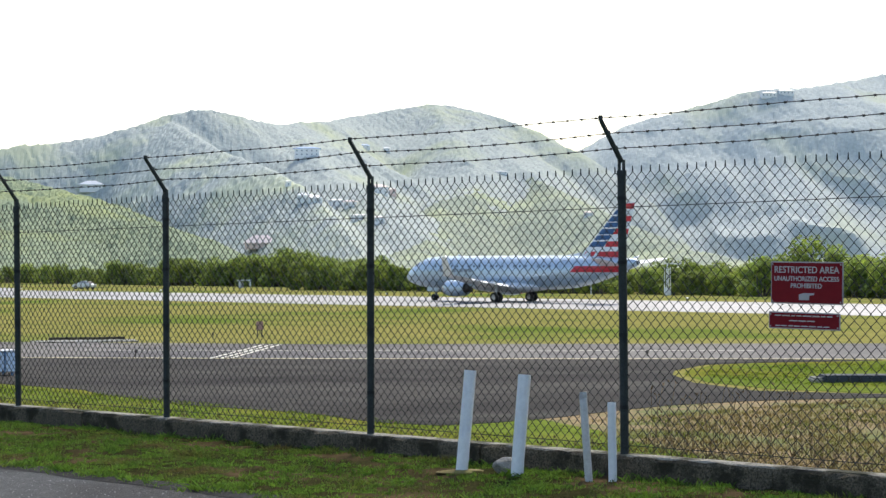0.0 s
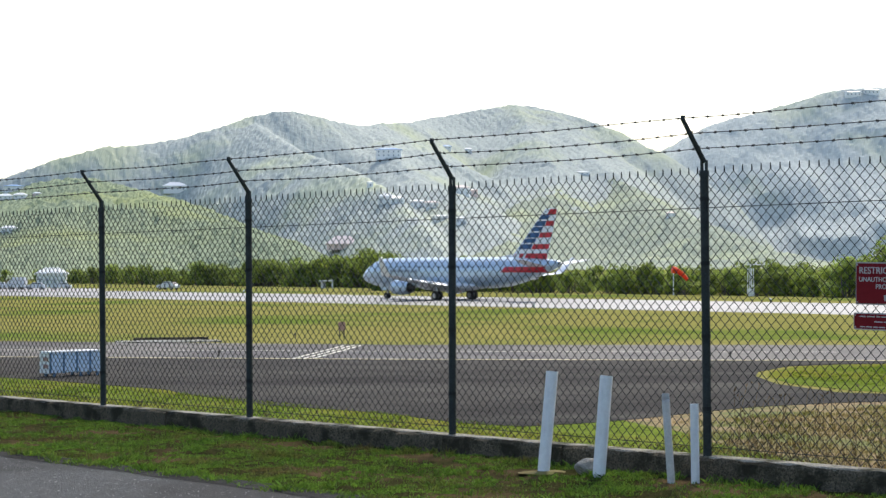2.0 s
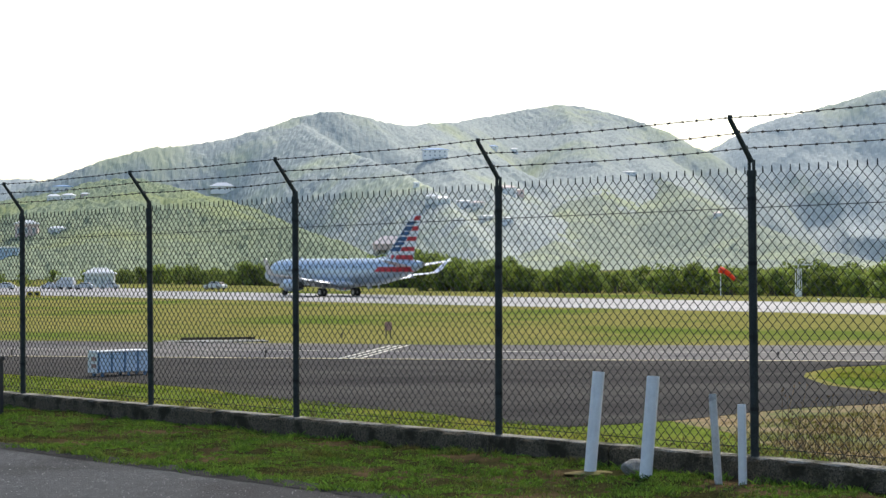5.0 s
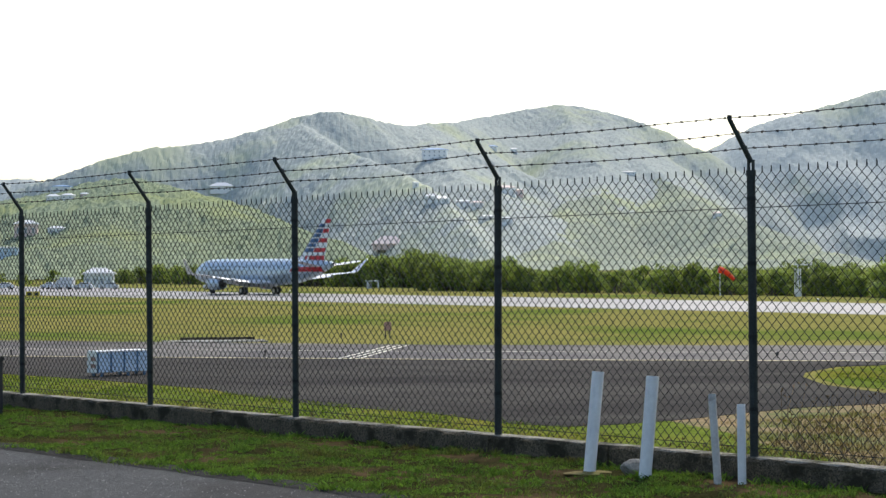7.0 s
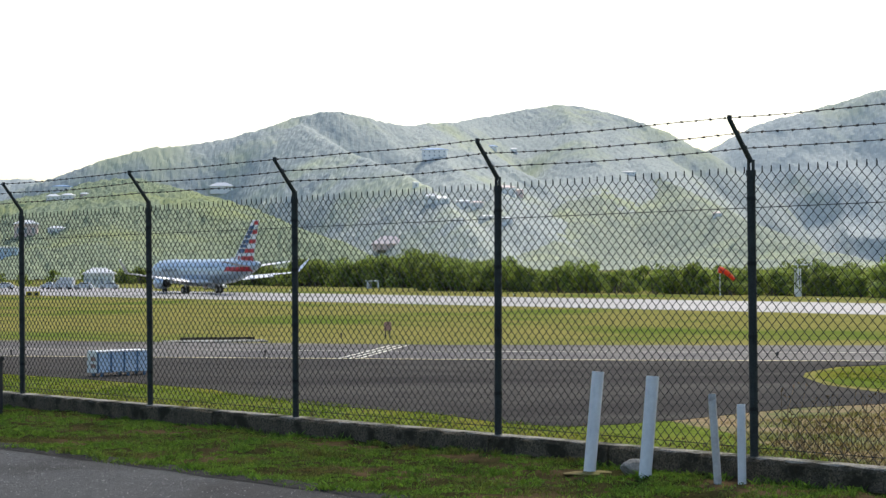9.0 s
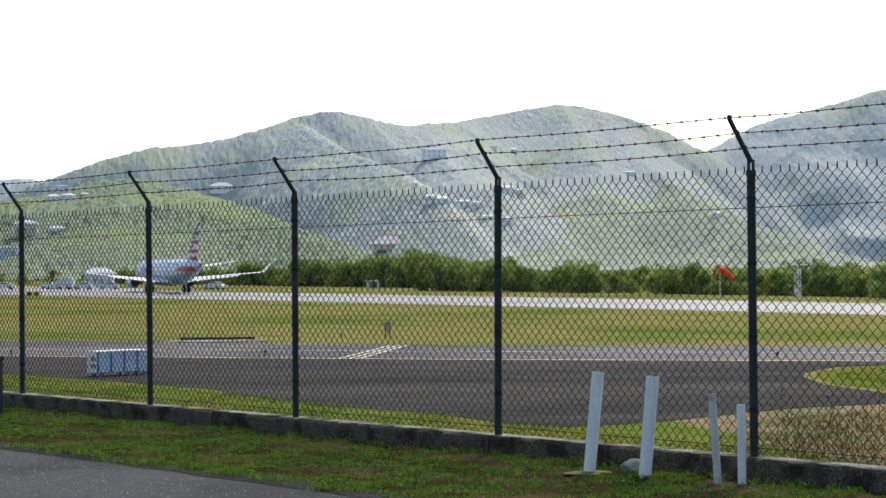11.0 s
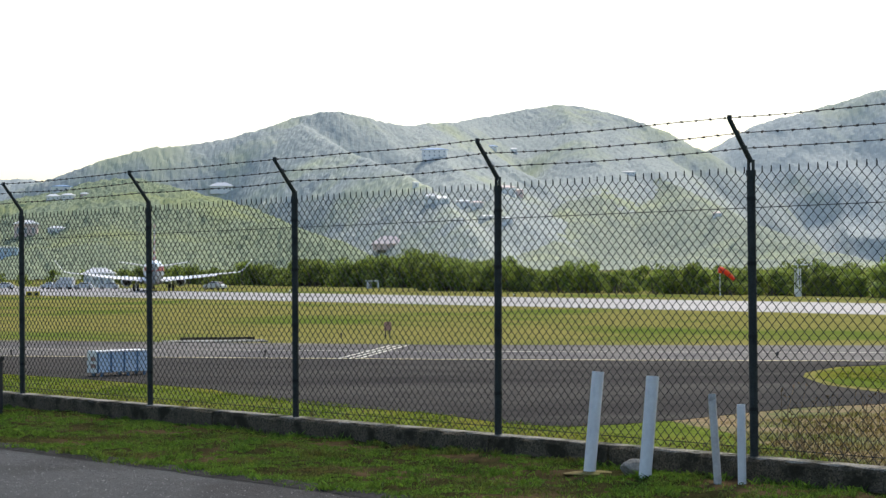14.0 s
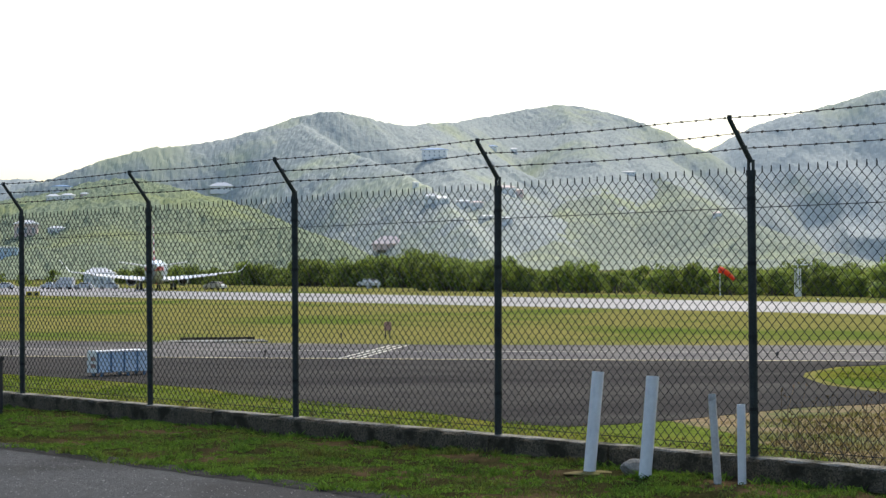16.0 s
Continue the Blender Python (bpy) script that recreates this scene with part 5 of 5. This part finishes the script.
def make_houses():
    for nm, x, y, z, w, d, h, turn, wall, roof, floors, wins, rise, lab in (
            ("villa", -6.1, 1454, 82.0, 19, 9, 5.6, -5, WALL_WHITE, ROOF_BLUE, 2, 5, 0.09, "white two-storey villa with a pale blue roof on the hillside"),
            ("house", -167.8, 1434, 55.7, 17, 8, 3.6, 8, WALL_WHITE, ROOF_WHITE, 1, 4, 0.18, "pale house with a wide white roof among trees"),
            ("cottage", 64.3, 1708, 100.5, 7, 5, 2.6, 0, WALL_WHITE, ROOF_WHITE, 1, 2, 0.20, "small white cottage on the hillside"),
            ("cottage", 44.0, 1676, 101.5, 8, 5, 2.2, 14, WALL_WHITE, ROOF_BLUE, 1, 2, 0.20, "small pale cottage below the hill crest"),
            ("cottage", -16.6, 1160, 47.2, 3.4, 3, 3.0, 20, WALL_WHITE, ROOF_WHITE, 1, 1, 0.20, "narrow white cottage on a spur of the hill"),
            ("house", -6.3, 1114, 36.9, 9, 7, 3.0, -6, WALL_WHITE, ROOF_WHITE, 1, 3, 0.20, "white-roofed house on the hillside"),
            ("house", -0.3, 1106, 35.7, 8, 6, 2.8, 12, WALL_WHITE, ROOF_WHITE, 1, 3, 0.20, "white-roofed house on the hillside"),
            ("house", 14.0, 1306, 39.1, 11, 8, 4.2, 6, WALL_WHITE, ROOF_WHITE, 2, 4, 0.10, "white two-storey house on the hillside"),
            ("house", 23.5, 1288, 38.8, 9, 7, 3.0, -10, WALL_WHITE, ROOF_PINK, 1, 3, 0.14, "white house with a pale tiled roof on the hillside"),
            ("house", 28.5, 1222, 27.9, 12, 7, 3.0, 0, WALL_WHITE, ROOF_WHITE, 1, 4, 0.08, "long low white house on the hillside"),
            ("house", 39.1, 1170, 24.8, 7, 6, 3.4, 9, WALL_WHITE, ROOF_WHITE, 1, 2, 0.14, "small white house on the hillside"),
            ("house", 46.6, 1394, 51.0, 14, 9, 5.0, -8, WALL_WHITE, ROOF_PINK, 2, 4, 0.14, "white house with a pink tiled roof on the hillside"),
            ("house", 57.2, 1430, 51.5, 7, 7, 4.0, 4, WALL_PINK, ROOF_PINK, 1, 2, 0.14, "small pink house beside a larger one"),
            ("pavilion", -31.0, 1082, 10.4, 18, 14, 1.3, 0, WALL_PINK, ROOF_PINK, 1, 6, 0.27, "broad house with a rounded pink roof above the shrubs"),
            ("house", -194.0, 964, 37.8, 9, 5, 2.6, 0, WALL_WHITE, ROOF_BLUE, 1, 2, 0.10, "house with a bright blue roof on the ridge"),
            ("house", -193.8, 942, 33.0, 6.6, 5, 1.6, 5, WALL_WHITE, ROOF_WHITE, 1, 3, 0.20, "white-roofed house on the foothill"),
            ("house", -186.5, 942, 33.5, 6.0, 5, 1.6, -8, WALL_WHITE, ROOF_WHITE, 1, 2, 0.20, "white-roofed house on the foothill"),
            ("cottage", -179.1, 946, 34.6, 4.0, 3.5, 1.4, 12, WALL_PINK, ROOF_WHITE, 1, 1, 0.20, "small house with a white roof on the foothill"),
            ("house", -134.7, 612, 9.9, 7.2, 5, 4.2, 4, WALL_PINK, ROOF_WHITE, 1, 3, 0.18, "pink-walled house with a white roof on the foothill"),
            ("cottage", -124.4, 610, 11.1, 5.2, 4, 1.4, -4, WALL_WHITE, ROOF_WHITE, 1, 2, 0.18, "small house with a white roof on the foothill"),
            ("house", -124.0, 538, 3.2, 6.4, 5, 2.6, 3, BLUE_PANEL, ROOF_WHITE, 1, 3, 0.05, "pale blue house with a white roof below the hill"),
            ("house", 481.0, 1984, 174.9, 16, 9, 4.0, 0, WALL_WHITE, ROOF_WHITE, 1, 4, 0.08, "white house on the crest of the hill"),
            ("house", 501.0, 1988, 177.7, 16, 9, 4.0, 0, WALL_WHITE, ROOF_WHITE, 1, 4, 0.08, "white house on the crest of the hill"),
            ("cottage", 155.3, 1586, 74.4, 13, 5, 2.0, 0, WALL_WHITE, ROOF_WHITE, 1, 3, 0.06, "long white-roofed cottage on the hillside"),
            ("cottage", 184.0, 1268, 31.7, 6, 4, 2.0, 6, WALL_WHITE, ROOF_PINK, 1, 2, 0.20, "small house with a pale roof on the spur"),
            ("terminal_house", -60.3, 332, FIELD, 5.0, 4.4, 2.2, 4, WALL_WHITE, ROOF_WHITE, 1, 4, 0.24, "small white house with a hipped roof")):
        make_house(nm, x, y, z, w, d * 0.7, h, turn, wall, roof, lab, floors, rise, wins)


def make_verge():
    """Short uneven grass between kerb and road, and dry weeds behind the wire."""
    nr = np.random.default_rng(5)
    clumps = []
    while len(clumps) < 12500:
        sc, bc = nr.uniform(-1.6, 6.2), nr.uniform(-2.24, -0.09)
        p = fence_at(sc, bc)
        bare = noise.noise(Vector((p.x / 0.5, p.y / 0.8, 9.0))) + 0.5 * noise.noise(Vector((p.x / 0.2, p.y / 0.25, 4.0)))
        if bare > 0.22 and bc > -2.0 and nr.random() < 0.8 or (p.x - 1.02) ** 2 + (p.y - 12.05) ** 2 < 0.05:
            continue
        lush = max(0.0, noise.noise(Vector((p.x / 0.35, p.y / 0.35, 2.0))))
        tall = 0.014 + 0.034 * lush * nr.uniform(0.4, 1.3)
        if bc > -0.3:
            tall += 0.02 * max(0, noise.noise(Vector((sc * 3, 0, 6.0))))
        if bc < -2.08:
            tall += 0.008 + 0.015 * max(0, noise.noise(Vector((sc * 6, 0, 3.0))))
        if bc < -2.08:
            bc -= 0.10 * max(0, noise.noise(Vector((sc * 4, 0, 7.0))) + 0.25)
        clumps.append((sc, bc, tall, nr.uniform(0.012, 0.032)))
    # ragged taller grass against the kerb
    for i in range(420):
        sc = nr.uniform(-1.6, 6.2)
        if noise.noise(Vector((sc * 3.1, 6.6, 0.3))) > -0.15:
            clumps.append((sc, nr.uniform(-0.2, -0.09), nr.uniform(0.012, 0.05), 0.035))
    C = np.array(clumps)
    n = 14
    m = len(C) * n
    s = np.repeat(C[:, 0], n) + nr.normal(0, 1, m) * np.repeat(C[:, 3], n) / BAY
    b = np.clip(np.repeat(C[:, 1], n) + nr.normal(0, 1, m) * np.repeat(C[:, 3], n), -2.36, -0.085)
    hs = np.repeat(C[:, 2], n) * nr.uniform(0.5, 1.3, m)
    P = np.array([FENCE0[:]]) + np.outer(s * BAY, ALONG) + np.outer(b, INWARD)
    z = np.array([turf_height(x, y) for x, y in P[:, :2]])
    ang = nr.uniform(0, 6.283, m)
    wd = nr.uniform(0.002, 0.0042, m)
    lean = nr.normal(0, 0.7, (m, 2)) * hs[:, None]
    dx, dy = np.cos(ang) * wd, np.sin(ang) * wd
    V = np.zeros((m, 4, 3))
    V[:, 0] = np.stack([P[:, 0] - dx, P[:, 1] - dy, z - 0.01], 1)
    V[:, 1] = np.stack([P[:, 0] + dx, P[:, 1] + dy, z - 0.01], 1)
    V[:, 2] = np.stack([P[:, 0] + dx * 0.7 + lean[:, 0] * 0.5, P[:, 1] + dy * 0.7 + lean[:, 1] * 0.5, z + hs * 0.6], 1)
    V[:, 3] = np.stack([P[:, 0] + lean[:, 0], P[:, 1] + lean[:, 1], z + hs], 1)
    F = (np.arange(m)[:, None] * 4 + np.array([[0, 1, 2, 3]])).tolist()
    tagged(new("verge_grass", raw("verge_grass", V.reshape(-1, 3).tolist(), F, GRASS_BLADE)), "short patchy green grass with brown patches beside the road", "grass", kind="stuff")
    # soil under it
    verts, faces = [], []
    ss = np.arange(-3.5, 7.5, 0.025)
    bb = np.linspace(-2.16, -0.06, 44)
    for q in ss:
        for c in bb:
            p = fence_at(q, c)
            zz = turf_height(p.x, p.y)
            verts.append((p.x, p.y, zz))
    k = len(bb)
    for i in range(len(ss) - 1):
        for j in range(k - 1):
            t = i * k + j
            faces.append((t, t + k, t + k + 1, t + 1))
    tagged(new("verge", raw("verge", verts, faces, SHADED_SOIL, True)), "uneven soil of the road verge, darkened for shade between tufts", "verge", kind="structure")
    # pale chips in the road surface
    nr2 = np.random.default_rng(21)
    m2 = 7500
    P2 = np.array([FENCE0[:]]) + np.outer(nr2.uniform(-2.5, 4.5, m2) * BAY, ALONG) + np.outer(nr2.uniform(-5.2, -2.38, m2), INWARD)
    z2 = np.array([verge_height(x, y) for x, y in P2[:, :2]]) - 0.003
    r2 = nr2.uniform(0.002, 0.0065, m2)
    unit = np.array([(1, 0, 0), (0, 1, 0), (-1, 0, 0), (0, -1, 0), (0, 0, 0.7)])
    V2 = (unit[None] * r2[:, None, None]) * nr2.uniform(0.6, 1.3, (m2, 5, 1)) + np.stack([P2[:, 0], P2[:, 1], z2], 1)[:, None]
    F2 = (np.arange(m2)[:, None, None] * 5 + np.array([(0, 1, 4), (1, 2, 4), (2, 3, 4), (3, 0, 4)])[None]).reshape(-1, 3)
    tagged(new("road_chips", raw("road_chips", V2.reshape(-1, 3).tolist(), F2.tolist(), CHIP)), "pale stone chips in the worn road surface", "gravel", kind="stuff")
    # weeds
    rnd = random.Random(8)
    verts, faces = [], []
    for i in range(1200):
        q = rnd.choice((rnd.uniform(3.6, 6.2), rnd.uniform(3.9, 6.2), rnd.uniform(-1, 5.3)))
        b = rnd.uniform(0.12, 0.9)
        p = fence_at(q, b)
        p.z = verge_height(p.x, p.y) - 0.02
        h = 0.06 + (0.55 * rnd.random() ** 2 if q > 3.9 else 0.16 * rnd.random())
        tip = p + Vector((rnd.uniform(-.12, .12), rnd.uniform(-.12, .12), h))
        for seg in range(3):
            c = p.lerp(tip, (seg + 1) / 3)
            if seg:
                c += Vector((rnd.uniform(-.04, .04), rnd.uniform(-.04, .04), 0))
            a = p.lerp(tip, seg / 3)
            k2 = len(verts)
            w = 0.0018
            verts += [a + Vector((-w, 0, 0)), a + Vector((w, 0, 0)), a + Vector((0, w, 0)), c + Vector((-w * .7, 0, 0)), c + Vector((w * .7, 0, 0)), c + Vector((0, w * .7, 0))]
            faces += [(k2, k2 + 1, k2 + 4, k2 + 3), (k2 + 1, k2 + 2, k2 + 5, k2 + 4), (k2 + 2, k2, k2 + 3, k2 + 5)]
            for lf in range(2):
                o = c + Vector((rnd.uniform(-.02, .02), rnd.uniform(-.02, .02), rnd.uniform(-.02, .02)))
                k2 = len(verts)
                verts += [o, o + Vector((rnd.uniform(-.02, .02), rnd.uniform(-.015, .015), 0.012)), o + Vector((rnd.uniform(-.02, .02), rnd.uniform(-.015, .015), -0.008))]
                faces.append((k2, k2 + 1, k2 + 2))
    tagged(new("weeds", raw("weeds", verts, faces, DRY_STALK)), "thin dry brown weeds growing along the fence", "weeds", kind="stuff")


def make_tufts():
    """Longer grass tufts over the strip, the island and the bare ground beyond the fence."""
    nr = np.random.default_rng(31)
    for label, count, mat, xs, ys, inside in (
            ("uneven green grass tufts on the strip inside the fence", 9000, STRIP_BLADE, (-17, 9), (32, 72), lambda x, y: y < 51.6 - 1.35 * x - 0.012 * x * x and x < 8.6 and y > 33 - 0.6 * x),
            ("dry straw tufts on the bare ground inside the fence", 6500, DRY_BLADE, (5, 17), (30, 55), lambda x, y: y < 47 + 0.75 * (x - 5) and x > 6.4 + 0.09 * (49 - y) + 0.9 * math.sin(y * 0.7)),
            ("green grass tufts on the rounded island", 2500, STRIP_BLADE, (13.5, 24), (58.5, 75.5), lambda x, y: (x - 25) ** 2 / 132 + (y - 67) ** 2 / 75 < 0.92)):
        pts = []
        while len(pts) < count:
            x, y = nr.uniform(*xs), nr.uniform(*ys)
            if inside(x, y) and noise.noise(Vector((x / 1.6, y / 3, 2.2))) > nr.uniform(-0.7, 0.25):
                pts.append((x, y, verge_height(x, y)))
        C = np.repeat(np.array(pts), 7, 0)
        m = len(C)
        C[:, :2] += nr.normal(0, 0.09, (m, 2))
        h = nr.uniform(0.03, 0.11, m)
        a = nr.uniform(0, 6.283, m)
        w = np.stack([np.cos(a), np.sin(a), np.zeros(m)], 1) * nr.uniform(0.005, 0.013, m)[:, None]
        tip = C + np.stack([nr.normal(0, 0.05, m), nr.normal(0, 0.05, m), h], 1)
        V = np.stack([C - w, C + w, tip], 1).reshape(-1, 3)
        tagged(new("grass_tufts", raw("grass_tufts", V.tolist(), np.arange(m * 3).reshape(m, 3).tolist(), mat)), label, "grass", kind="stuff")


# ---- all together ----
make_ground()
make_paving()
make_fence()
make_hills()
make_shrubs()
airliner = make_airliner()
make_lots()
make_pipes()
make_signs()
make_bin()
make_barrier()
make_field_things()
make_vehicles()
make_houses()
make_verge()
make_tufts()
moving_car = make_car("car", Matrix(), "white car driving along the perimeter track")
motions()
